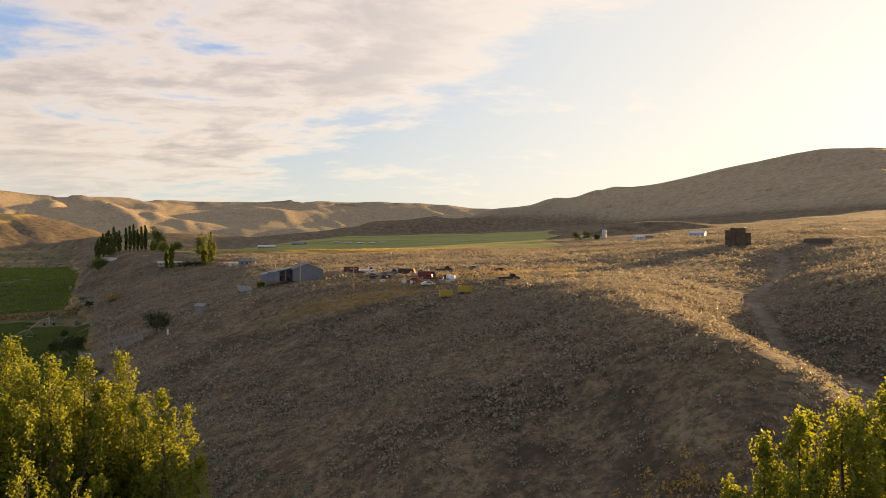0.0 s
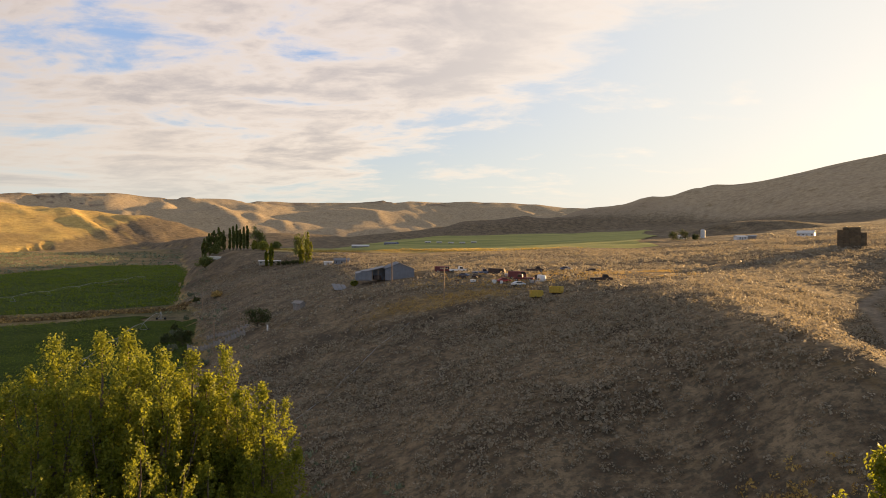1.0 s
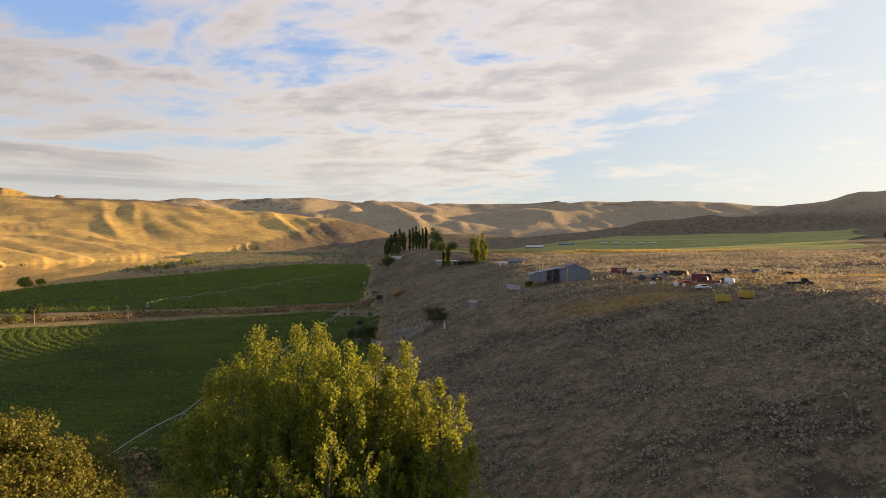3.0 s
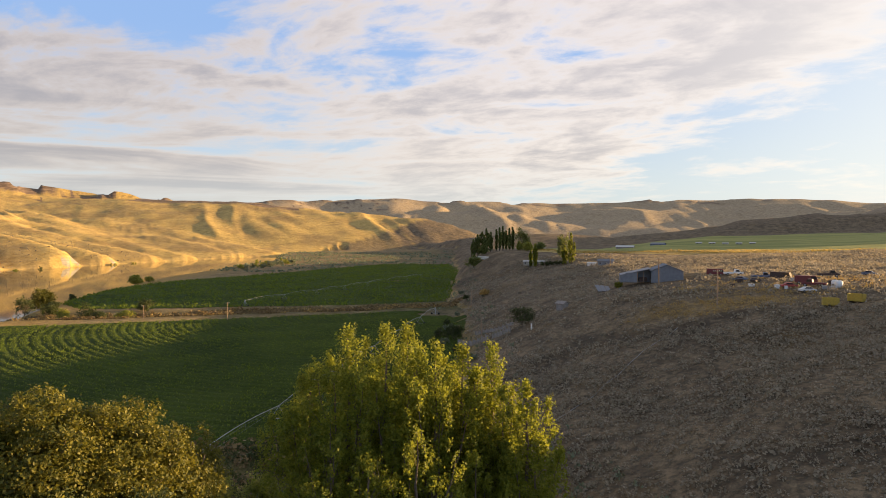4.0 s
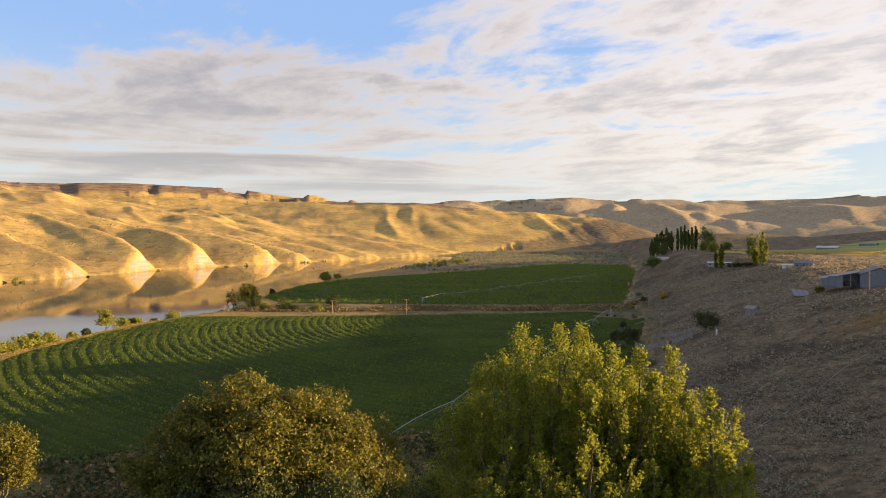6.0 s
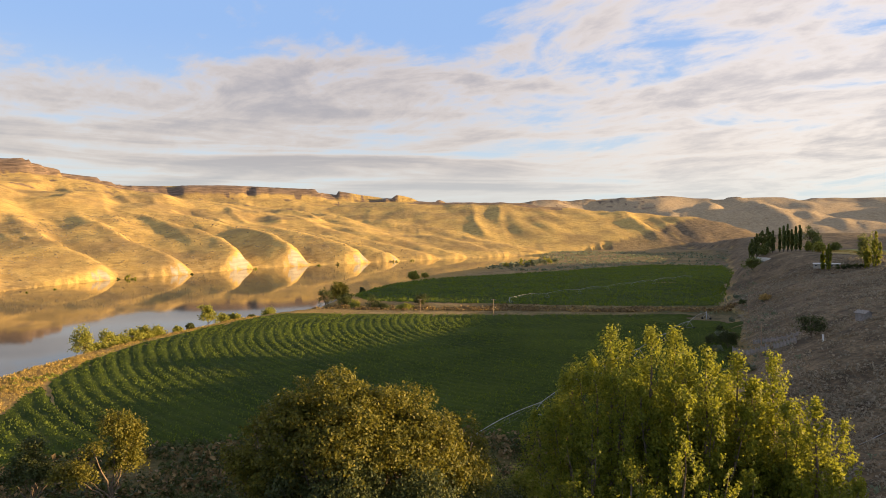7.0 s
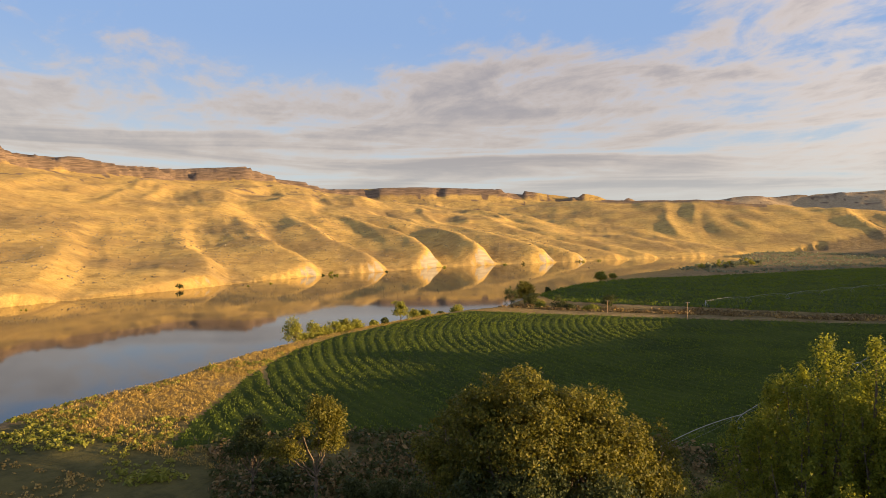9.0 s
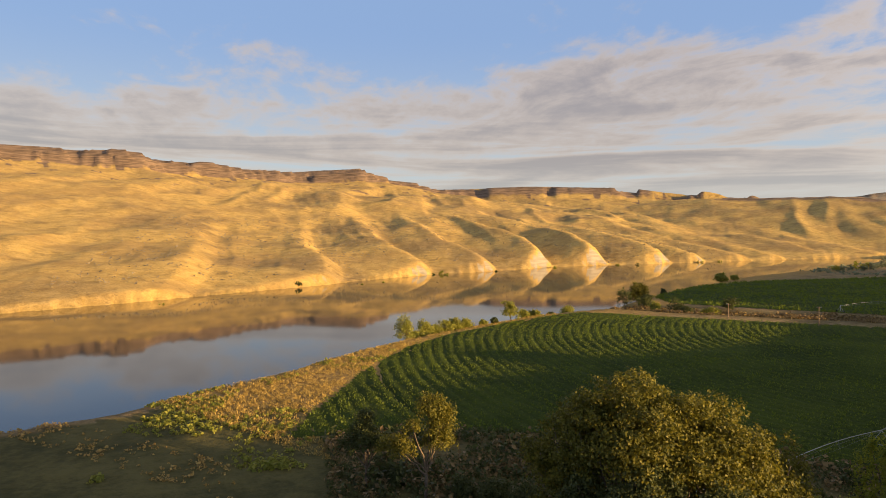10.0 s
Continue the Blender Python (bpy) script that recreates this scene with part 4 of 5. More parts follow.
def pole(x, y, tall, arm=True, turn_=0, label="weathered wooden power pole with one crossarm", arms=1):
    p = thing("power_pole", x, y, height(x, y) - 0.4, turn_, label, "power pole", "power poles")
    part("post", tube_mesh("post", [[(Vector((0, 0, tall * k / 6)), 0.21 - 0.06 * k / 6) for k in range(7)]], POLE_WOOD, 8), POLE_WOOD, p)
    for i in range(arms):
        h = tall - 0.5 - 0.9 * i
        part("crossarm", box((2.4, 0.12, 0.14), (0, 0.14, h), 0.015), POLE_WOOD, p)
        for s in (-1.05, -0.55, 0.55, 1.05):
            part("insulator", tube_mesh("insulator", [[(Vector((s, 0.14, h + 0.14)), 0.05), (Vector((s, 0.14, h + 0.24)), 0.07), (Vector((s, 0.14, h + 0.34)), 0.03)]], WHITE_PAINT), WHITE_PAINT, p)
    return p


pole(-27, 207, 10.3, turn_=20)
pole(-52, 249, 10.0, turn_=25)
pole(-106, 381, 9.0, turn_=10, arms=2)
pole(-275, 259, 9.8, turn_=40)
pole(-318, 241, 7.6, turn_=40)
pole(-119, 244, 9.6, turn_=30, arms=0, label="bare dark wooden pole on the slope")
pole(-185, 365, 11.5, turn_=30, arms=0, label="bare dark wooden pole below the bench")
pole(-340, 650, 9.0, turn_=30)


def wheel(parent, x, y, r, wide):
    bm = bmesh.new()
    bmesh.ops.create_cone(bm, cap_ends=True, segments=14, radius1=r, radius2=r, depth=wide, matrix=Matrix.Translation((x, y, r)) @ Matrix.Rotation(math.pi / 2, 4, "X"))
    bmesh.ops.bevel(bm, geom=[e for e in bm.edges if len(e.link_faces) == 2 and e.calc_face_angle(0) > 1.2], offset=0.06, segments=1, affect="EDGES", profile=0.5)
    tyre = part("tyre", bm, RUBBER, parent)
    bm = bmesh.new()
    bmesh.ops.create_cone(bm, cap_ends=True, segments=10, radius1=r * 0.55, radius2=r * 0.5, depth=wide + 0.04, matrix=Matrix.Translation((x, y, r)) @ Matrix.Rotation(math.pi / 2, 4, "X"))
    part("rim", bm, GALV, tyre)


def vehicle(name, x, y, turn_, kind, paint, label):
    """An old car, van or truck: body, cab glass, wheels."""
    v = thing(name, x, y, height(x, y) - 0.05, turn_, label, "vehicle", "old vehicles in the yard")
    if kind == "car":
        out = [(-2.2, 0.35), (2.2, 0.35), (2.25, 0.75), (1.2, 0.92), (0.65, 1.42), (-0.9, 1.45), (-1.45, 0.98), (-2.2, 0.9)]
        glass = [(0.98, 0.98), (0.58, 1.36), (-0.82, 1.39), (-1.25, 0.98)]
        half, axle, r = 0.85, (-1.35, 1.35), 0.32
    elif kind == "truck":
        out = [(-3.4, 0.55), (3.2, 0.55), (3.25, 1.15), (2.1, 1.3), (1.7, 2.15), (0.4, 2.2), (0.3, 1.15), (-3.4, 1.15)]
        glass = [(1.92, 1.32), (1.62, 2.05), (0.6, 2.08), (0.55, 1.32)]
        half, axle, r = 1.0, (-2.2, 2.2), 0.45
    else:
        out = [(-3.0, 0.5), (3.0, 0.5), (3.1, 1.2), (2.7, 2.4), (-3.0, 2.5)]
        glass = [(2.9, 1.35), (2.6, 2.2), (1.2, 2.25), (1.2, 1.35)]
        half, axle, r = 1.0, (-1.9, 1.9), 0.4
    bm = prism(out, -half, half)
    bmesh.ops.bevel(bm, geom=list(bm.edges), offset=0.07, segments=2, affect="EDGES", profile=0.5)
    body = part("body", bm, paint, v)
    for side in (-1, 1):
        part("window", prism(glass, side * half - 0.004 if side < 0 else half - 0.02, -half + 0.02 if side < 0 else half + 0.006), PANE, body)
    for a in axle:
        for side in (-1, 1):
            wheel(v, a, side * (half - 0.08), r, 0.22)
    for side in (-0.55, 0.55):
        part("headlight", box((0.06, 0.22, 0.16), (out[2][0] - 0.02, side, out[2][1] - 0.28), 0.02), WHITE_PAINT, v)
    return v


for name, x, y, turn_, kind, paint, label in [
        ("van", -36, 270, 8, "van", MAROON_PAINT, "dull maroon van parked beside the barn"), ("pickup_truck", -29.5, 268, 20, "truck", WHITE_PAINT, "dusty white pickup truck beside the barn"),
        ("car", -25, 246, 160, "car", BLUE_PAINT, "faded blue saloon car in the weeds"), ("pickup_truck", -19, 252, 5, "truck", BLUE_PAINT, "faded blue pickup truck among the sagebrush"),
        ("van", -13, 246, -15, "van", DARK_STEEL, "rusted dark van among the sagebrush"), ("car", -19.5, 236, 70, "car", DARK_STEEL, "rusted dark car hulk"),
        ("car", -9.5, 222, 20, "car", RED_PAINT, "small bright red car hulk"), ("truck", -3.2, 224, 170, "truck", MAROON_PAINT, "dark red flatbed farm truck"),
        ("van", -5.5, 232, 5, "van", MAROON_PAINT, "maroon panel van beside the truck"), ("car", -4.6, 214, 30, "car", WHITE_PAINT, "pale stripped car body"),
        ("pickup_truck", 0.5, 258, 5, "truck", DARK_STEEL, "dark rusted pickup truck"), ("car", 12, 262, -10, "car", BLUE_PAINT, "faded blue car far in the yard"),
        ("car", 21, 250, 15, "car", DARK_STEEL, "dark car hulk in the sagebrush"), ("truck", 20, 208, 0, "truck", DARK_STEEL, "dark rusted truck chassis in the sagebrush")]:
    vehicle(name, x, y, turn_, kind, paint, label)


def skip_bin(x, y, turn_, paint, label):
    b = thing("steel_bin", x, y, height(x, y), turn_, label, "bin", "steel bins in the yard")
    part("floor_plate", box((3.6, 1.9, 0.15), (0, 0, 0.25)), paint, b)
    part("end_plate", box((0.12, 1.9, 1.7), (-1.74, 0, 0.4)), paint, b)
    part("end_plate", box((0.12, 1.9, 1.7), (1.74, 0, 0.4)), paint, b)
    for s in (-0.95, 0.95):
        side = part("side_plate", box((3.36, 0.1, 1.7), (0, s, 0.4)), paint, b)
        for k in range(4):
            part("rib", box((0.12, 0.12, 1.6), (-1.3 + 0.87 * k, s * 1.1, 0.42), 0.02), paint, side)
    for k in (-1.2, 1.2):
        part("skid", box((0.2, 1.8, 0.25), (k, 0, 0)), DARK_STEEL, b)


skip_bin(0.8, 195, 12, YELLOW_PAINT, "bright yellow steel bin")
skip_bin(6.4, 196, -25, YELLOW_PAINT, "yellow steel bin with a sunlit end")
for x, y in ((2.0, 222.5), (3.0, 219.5)):
    tank = thing("water_tank", x, y, height(x, y) - 0.05, 30, "white plastic water tank in the yard", "tank", "tanks")
    part("shell", tube_mesh("shell", [[(Vector((0, 0, 0)), 0.8), (Vector((0, 0, 0.15)), 0.95), (Vector((0, 0, 1.6)), 0.95), (Vector((0, 0, 1.95)), 0.6), (Vector((0, 0, 2.05)), 0.2)]], WHITE_PAINT, 16), WHITE_PAINT, tank)
    part("lid", tube_mesh("lid", [[(Vector((0, 0, 2.0)), 0.24), (Vector((0, 0, 2.14)), 0.24), (Vector((0, 0, 2.16)), 0.1)]], DARK_STEEL, 10), DARK_STEEL, tank)
for k in range(9):
    a = random.Random(k + 50)
    x, y = a.uniform(-27, 2), a.uniform(214, 240)
    c = thing("scrap_crate", x, y, height(x, y) - 0.05, a.uniform(0, 180), "weathered scrap crate among the weeds", "crate", "scrap in the yard")
    mat_ = a.choice([GREY_WOOD, WHITE_PAINT, DARK_STEEL, GALV])
    w_, h_ = a.uniform(0.9, 1.8), a.uniform(0.6, 1.2)
    part("body", box((w_, w_ * 0.7, h_), bevel=0.05), mat_, c)
    part("lid", box((w_ * 1.05, w_ * 0.75, 0.08), (0, 0, h_), 0.02), mat_, c)


def house(name, x, y, turn_, wide, deep, eave, ridge, wall_mat, roof_mat, windows, label, category="house", door_at=0.0, sink=0.4):
    h = thing(name, x, y, height(x, y) - sink, turn_, label, category)
    g = 0.22
    for sx, sy, cx, cy in ((wide, g, 0, -deep / 2 + g / 2), (wide, g, 0, deep / 2 - g / 2), (g, deep - 2 * g, -wide / 2 + g / 2, 0), (g, deep - 2 * g, wide / 2 - g / 2, 0)):
        part("wall", box((sx, sy, eave), (cx, cy, 0), 0.02), wall_mat, h)
    for s in (-1, 1):
        part("gable", prism([(-deep / 2, eave), (deep / 2, eave), (0, ridge)], -g / 2, g / 2), wall_mat, h, m=Matrix.Translation((s * (wide / 2 - g / 2), 0, 0)) @ Matrix.Rotation(math.pi / 2, 4, "Z"))
    run = deep / 2 + 0.4
    rise_ = (ridge - eave) * run / (deep / 2)
    for s in (-1, 1):
        part("roof", prism([(0, 0.12), (0, 0), (run * s, -rise_), (run * s, -rise_ + 0.12)], -wide / 2 - 0.4, wide / 2 + 0.4), roof_mat, h,
             m=Matrix.Translation((0, 0, ridge + 0.02)) @ Matrix.Rotation(math.pi / 2, 4, "Z"))
    for k in range(windows):
        wx = -wide / 2 + wide * (k + 0.5) / windows
        if abs(wx - door_at) > 0.9:
            fr = part("window", box((1.3, 0.14, 1.2), (wx, -deep / 2 - 0.03, eave * 0.42), 0.02), WHITE_PAINT, h)
            part("pane", box((1.1, 0.05, 1.0), (wx, -deep / 2 - 0.09, eave * 0.42 + 0.1), 0.01), PANE, fr)
    part("door", box((1.0, 0.12, min(2.05, eave * 0.85)), (door_at, -deep / 2 - 0.04, 0.05), 0.02), GREY_WOOD, h)
    return h


house("shed", -83, 236, -25, 3.6, 2.6, 2.6, 3.3, GREY_WOOD, GREY_WOOD, 0, "small weathered pale shed on the slope", "shed")
house("trailer_home", -187, 470, 18, 15, 4.0, 3.0, 3.5, TARP, ROOF_PALE, 5, "long white trailer home behind the poplars", "trailer", 1.0)
house("farm_shed", -116, 407, 12, 9, 5, 3.0, 4.2, BARN_METAL, BARN_METAL, 3, "low grey farm shed beside the field", "shed", 1.0)
house("farm_shed", -127, 415, 14, 5, 3, 2.0, 2.5, WHITE_PAINT, ROOF_PALE, 0, "small white shed beside the grey one", "shed")
house("farm_house", 210, 566, -30, 12, 8, 3.2, 5.0, WHITE_PAINT, ROOF_PALE, 4, "white ranch house below the hill", "house", 1.0)
house("farm_shed", 163, 572, 20, 9, 5, 2.6, 3.6, WHITE_PAINT, ROOF_PALE, 2, "white shed in the far farmyard", "shed")
house("farm_shed", 174, 580, -10, 6, 4, 2.4, 3.3, GREY_WOOD, GALV, 1, "small grey shed in the far farmyard", "shed")
house("farm_shed", 132, 640, 0, 7, 5, 2.6, 4.0, WHITE_PAINT, ROOF_PALE, 2, "white shed beside the silo", "shed")
house("long_barn", -205, 800, 5, 20, 9, 3.0, 4.6, GREY_WOOD, ROOF_PALE, 6, "long pale farm building across the field", "barn")
house("long_barn", -176, 840, -10, 16, 9, 3.0, 4.6, BLUE_PAINT, BARN_METAL, 4, "long blue-grey farm building across the field", "barn")
for k in range(5):
    house("farm_shed", -140 + 15 * k, 905 + 4 * k, 4, 7, 4, 2.2, 2.9, GREY_WOOD, ROOF_PALE, 2, "pale shed in a row across the field", "shed")
house("low_barn", 183, 335, -20, 11, 7, 1.0, 2.9, POLE_WOOD, DARK_STEEL, 0, "low dark weathered barn on the bench", "barn")
silo = thing("silo", 145, 618, height(145, 618) - 0.3, 0, "pale steel grain silo", "silo")
part("drum", tube_mesh("drum", [[(Vector((0, 0, 7.0 * k / 7)), 1.9 + (0.04 if k % 2 else 0)) for k in range(8)]], ROOF_PALE, 20), ROOF_PALE, silo)
part("roof", tube_mesh("roof", [[(Vector((0, 0, 7.0)), 2.0), (Vector((0, 0, 7.9)), 0.5), (Vector((0, 0, 8.1)), 0.2)]], GALV, 20), GALV, silo)
stack = thing("haystack", 146, 340, height(146, 340) - 0.2, -20, "tall dark stack of old hay bales", "haystack")
BALE = box((2.3, 1.2, 1.2), bevel=0.15)
bale_mesh = bpy.data.meshes.new("bale")
BALE.to_mesh(bale_mesh), BALE.free()
bale_mesh.materials.append(plain("old_hay", (0.13, 0.095, 0.055), 0.95, vary=0.3, scale=4))
rng = random.Random(5)
for i, j, k in itertools.product(range(5), range(4), range(8)):
    if (k == 7 and (i in (0, 4) or rng.random() < 0.25)) or (k == 6 and i == 4):
        continue
    part("bale", bale_mesh, None, stack, m=pose((i - 2) * 2.34 + rng.uniform(-0.1, 0.1), (j - 1.5) * 1.24, k * 1.2, 0, 0, rng.uniform(-3, 3)))
mx, my = at(25.9, 600)
mound = bmesh.new()
bmesh.ops.create_uvsphere(mound, u_segments=28, v_segments=12, radius=1.0)
for v in mound.verts:
    n_ = 1 + 0.12 * noise.noise(v.co * 3)
    v.co = Vector((v.co.x * 17 * n_, v.co.y * 6 * n_, max(v.co.z, -0.05) * 3.0 * n_))
heap = thing("tarped_heap", mx, my, height(mx, my) - 0.2, -30, "long heap under pale sheeting on the bench edge", "heap")
part("sheeting", mound, TARP, heap)


def board_fence(x0, y0, x1, y1, tall, label):
    n = int(math.hypot(x1 - x0, y1 - y0) / 2.4)
    f = thing("corral_fence", (x0 + x1) / 2, (y0 + y1) / 2, 0, 0, label, "fence", "corral fences")
    turn_ = math.degrees(math.atan2(y1 - y0, x1 - x0))
    for k in range(n):
        u = (k + 0.5) / n
        x, y = x0 + (x1 - x0) * u, y0 + (y1 - y0) * u
        base = Matrix.Translation((x - (x0 + x1) / 2, y - (y0 + y1) / 2, height(x, y))) @ Matrix.Rotation(radians(turn_), 4, "Z")
        part("post", box((0.16, 0.16, tall + 0.3), (-1.2, 0.1, -0.3), 0.02), GREY_WOOD, f, m=base)
        for i in range(6):
            part("board", box((0.34, 0.04, tall * random.Random(k * 9 + i).uniform(0.86, 1.0)), (-1.0 + 0.4 * i, 0, -0.1), 0.01), GREY_WOOD, f, m=base)


board_fence(-131, 246, -112, 236, 2.3, "weathered grey board corral fence")
board_fence(-110, 234, -97, 222, 2.0, "weathered grey board corral fence along the slope")
board_fence(-128, 256, -106, 246, 1.6, "low grey board corral fence behind")
wp = thing("marker_post", -88, 219, height(-88, 219) - 0.2, 0, "short white marker post on the slope", "post")
part("post", box((0.5, 0.3, 2.2), bevel=0.04), WHITE_PAINT, wp)
part("cap", box((0.6, 0.4, 0.08), (0, 0, 2.2), 0.02), WHITE_PAINT, wp)

# a pipe laid down the slope
pipe_line = [Vector((-35 - u * 15, 192 - u * 56, 0)) for u in np.linspace(0, 1, 40)]
pipe_path = [(Vector((p.x, p.y, height(p.x, p.y) + 0.15)), 0.07) for p in pipe_line]
pipe = thing("irrigation_pipe", 0, 0, 0, 0, "thin pale pipe laid straight down the slope", "pipe")
part("run", tube_mesh("run", [pipe_path], GALV, 6), GALV, pipe)


# ---- sprinkler lines ----
def centre_pivot(start, end, spans, label):
    """A pivot line: towers on wheels, arched pipe, truss rods under it."""
    (x0, y0), (x1, y1) = start, end
    size = math.hypot(x1 - x0, y1 - y0)
    line = thing("centre_pivot", x0, y0, 0, math.degrees(math.atan2(y1 - y0, x1 - x0)), label, "irrigation", "centre pivots")
    ground = lambda d: height(x0 + (x1 - x0) * d / size, y0 + (y1 - y0) * d / size)
    step = size / spans
    for k in range(spans + 1):
        d, g = k * step, ground(k * step)
        leg = [bent((d, -2.0, g + 0.5), (d, 0, g + 3.6), 0.07, 0.07, 1, 0), bent((d, 2.0, g + 0.5), (d, 0, g + 3.6), 0.07, 0.07, 1, 0), bent((d, -2.0, g + 0.6), (d, 2.0, g + 0.6), 0.06, 0.06, 1, 0)]
        tower = part("tower", tube_mesh("tower", leg, GALV, 5), GALV, line)
        for s in (-2.0, 2.0):
            part("wheel", tube_mesh("wheel", [[(Vector((d - 0.15, s, g + 0.55)), 0.5), (Vector((d - 0.1, s, g + 0.55)), 0.62), (Vector((d + 0.1, s, g + 0.55)), 0.62), (Vector((d + 0.15, s, g + 0.55)), 0.5)]], RUBBER, 12), RUBBER, tower)
        if k == spans:
            break
        g2 = ground(d + step)
        arch = [(Vector((d + step * u, 0, (g + (g2 - g) * u) + 3.7 + 1.0 * math.sin(math.pi * u))), 0.07) for u in np.linspace(0, 1, 11)]
        span = part("span_pipe", tube_mesh("span_pipe", [arch], GALV, 6), GALV, line)
        rods = []
        for s in (-0.8, 0.8):
            low = [Vector((d + step * u, s * math.sin(math.pi * u), (g + (g2 - g) * u) + 3.6 - 0.55 * math.sin(math.pi * u) + 0.5 * math.sin(math.pi * u))) for u in np.linspace(0, 1, 8)]
            rods.append([(p, 0.012) for p in low])
            for i in range(1, 7):
                rods.append([(low[i], 0.010), (arch[int(round(i * 10 / 7))][0], 0.010)])
        part("truss", tube_mesh("truss", rods, GALV, 4), GALV, span)
    part("riser", tube_mesh("riser", [[(Vector((0, 0, ground(0) - 0.2)), 0.2), (Vector((0, 0, ground(0) + 4.2)), 0.2)]], GALV, 8), GALV, line)


centre_pivot(NEAR_PIVOT, (-80, 36), 7, "galvanised centre pivot sprinkler across the dark crop")
centre_pivot((-321, 317), (-385, 640), 7, "galvanised centre pivot sprinkler across the far crop")

# ---- trees on the bench and by the river ----
for x, y, tall, rad, seed in [(-182, 460, 16.5, 2.3, 81), (-187, 464, 12.0, 1.6, 82), (-156, 448, 13.5, 2.2, 83), (-150, 444, 21.0, 3.6, 84)]:
    poplar("lombardy_poplar", x, y, tall, rad, POPLAR_LEAF, 5200, 0.42, "narrow sunlit lombardy poplar on the bench", seed, "poplars on the bench", 3)
for k in range(11):
    az, r = 26.7 - 0.36 * k if k < 5 else 24.8 - 0.27 * (k - 5), 640 + 8 * (k % 3)
    x, y = at(az, r)
    poplar("lombardy_poplar", x, y, 19 + (k % 4) * 1.3, 3.2 if k < 5 else 1.9, FARM_LEAF, 3800, 0.75, "tall dark lombardy poplar in a windbreak row", 90 + k, "windbreak poplars", 3 if k < 5 else 2)
for az, r, size, tall, mat, seed in [(22.6, 640, 8, 2.4, FARM_LEAF, 110), (22.9, 612, 3.6, 2.0, WEED_LEAF, 111), (22.1, 600, 6.4, 1.25, WEED_LEAF, 112), (21.2, 620, 5.0, 1.3, FARM_LEAF, 113), (19.4, 505, 6.0, 2.7, FARM_LEAF, 114),
                                     (26.7, 590, 8.0, 1.1, FARM_LEAF, 115), (25.9, 640, 6.0, 1.2, FARM_LEAF, 116)]:
    x, y = at(az, r)
    bush("farm_tree", x, y, size, mat, 3200, 0.55, "rounded dark farmyard tree" if mat is FARM_LEAF else "rounded sunlit farmyard tree", seed, "farmyard trees", tall, "tree")
for k in range(9):
    bush("hedge_shrub", -176 + 2.2 * k, 460 - 1.1 * k + (k % 2), 2.0, DARK_LEAF, 500, 0.35, "small dark hedge shrub beside the field", 120 + k, "hedge shrubs", 1.5)
for x, y, size, tall, mat, seed in [(128, 606, 7, 1.3, DARK_LEAF, 131), (119, 612, 6, 1.2, DARK_LEAF, 132), (136, 603, 4, 1.2, DARK_LEAF, 133), (-97, 232, 6.0, 1.1, DARK_LEAF, 134), (-137, 254, 4.6, 1.7, DARK_LEAF, 135),
                                    (-143, 262, 3.6, 1.6, DARK_LEAF, 136), (-186, 386, 4.2, 0.7, STRAW, 137), (-70, 262, 1.8, 1.3, WEED_LEAF, 138), (-146, 270, 3.0, 1.2, OLIVE_LEAF, 139)]:
    bush("bush", x, y, size, mat, 1800, 0.36, "golden seeding bush on the slope" if mat is STRAW else "dark bush on dry ground", seed, "bushes on the slope", tall)
# river edge
for x, y, size, tall, mat, seed in [(-292, 60, 4.6, 1.7, WEED_LEAF, 141), (-306, 71, 3.4, 1.4, WEED_LEAF, 142), (-310, 77, 3.2, 1.3, WEED_LEAF, 143), (-313, 83, 3.2, 1.4, WEED_LEAF, 144), (-317, 89, 3.2, 1.3, WEED_LEAF, 145), (-322, 95, 3.0, 1.2, WEED_LEAF, 146),
                                    (-326, 105, 1.8, 1.1, WEED_LEAF, 147), (-331, 113, 1.8, 1.1, DARK_LEAF, 148), (-338, 124, 3.4, 1.8, WEED_LEAF, 149), (-353, 138, 2.4, 1.2, WEED_LEAF, 150), (-357, 145, 2.2, 1.1, WEED_LEAF, 151), (-382, 177, 3.8, 1.0, WEED_LEAF, 152),
                                    (-300, 66, 2.0, 1.2, WEED_LEAF, 165), (-369, 160, 1.6, 1.0, DARK_LEAF, 166), (-420, 236, 4.6, 1.5, DARK_LEAF, 167), (-350, 237, 3.4, 1.0, DARK_LEAF, 168), (-344, 247, 3.2, 1.0, WEED_LEAF, 169),
                                    (-433, 255, 5.4, 1.5, ELM_LEAF, 153), (-476, 302, 2.0, 1.4, DARK_LEAF, 154), (-438, 262, 2.6, 1.0, WEED_LEAF, 155), (-361, 238, 4.4, 1.3, DARK_LEAF, 156), (-374, 232, 3.4, 1.1, WEED_LEAF, 157), (-388, 232, 3.8, 1.0, DARK_LEAF, 158),
                                    (-346, 252, 3.4, 0.9, WEED_LEAF, 159), (-402, 242, 3.0, 1.0, DARK_LEAF, 160), (-355, 270, 3.4, 1.0, DARK_LEAF, 161), (-230, -22, 1.2, 1.1, DARK_LEAF, 162), (-578, 430, 5.0, 0.9, WEED_LEAF, 163), (-586, 450, 4.0, 0.8, WEED_LEAF, 164)]:
    bush("shore_bush", x, y, size * 1.65, mat, 1900 if size < 5 else 5200, 0.48 if size < 5 else 0.6, "sunlit green willow bush on the river bank" if mat is WEED_LEAF else "dark bush at the water's edge", seed, "river bank bushes", tall)
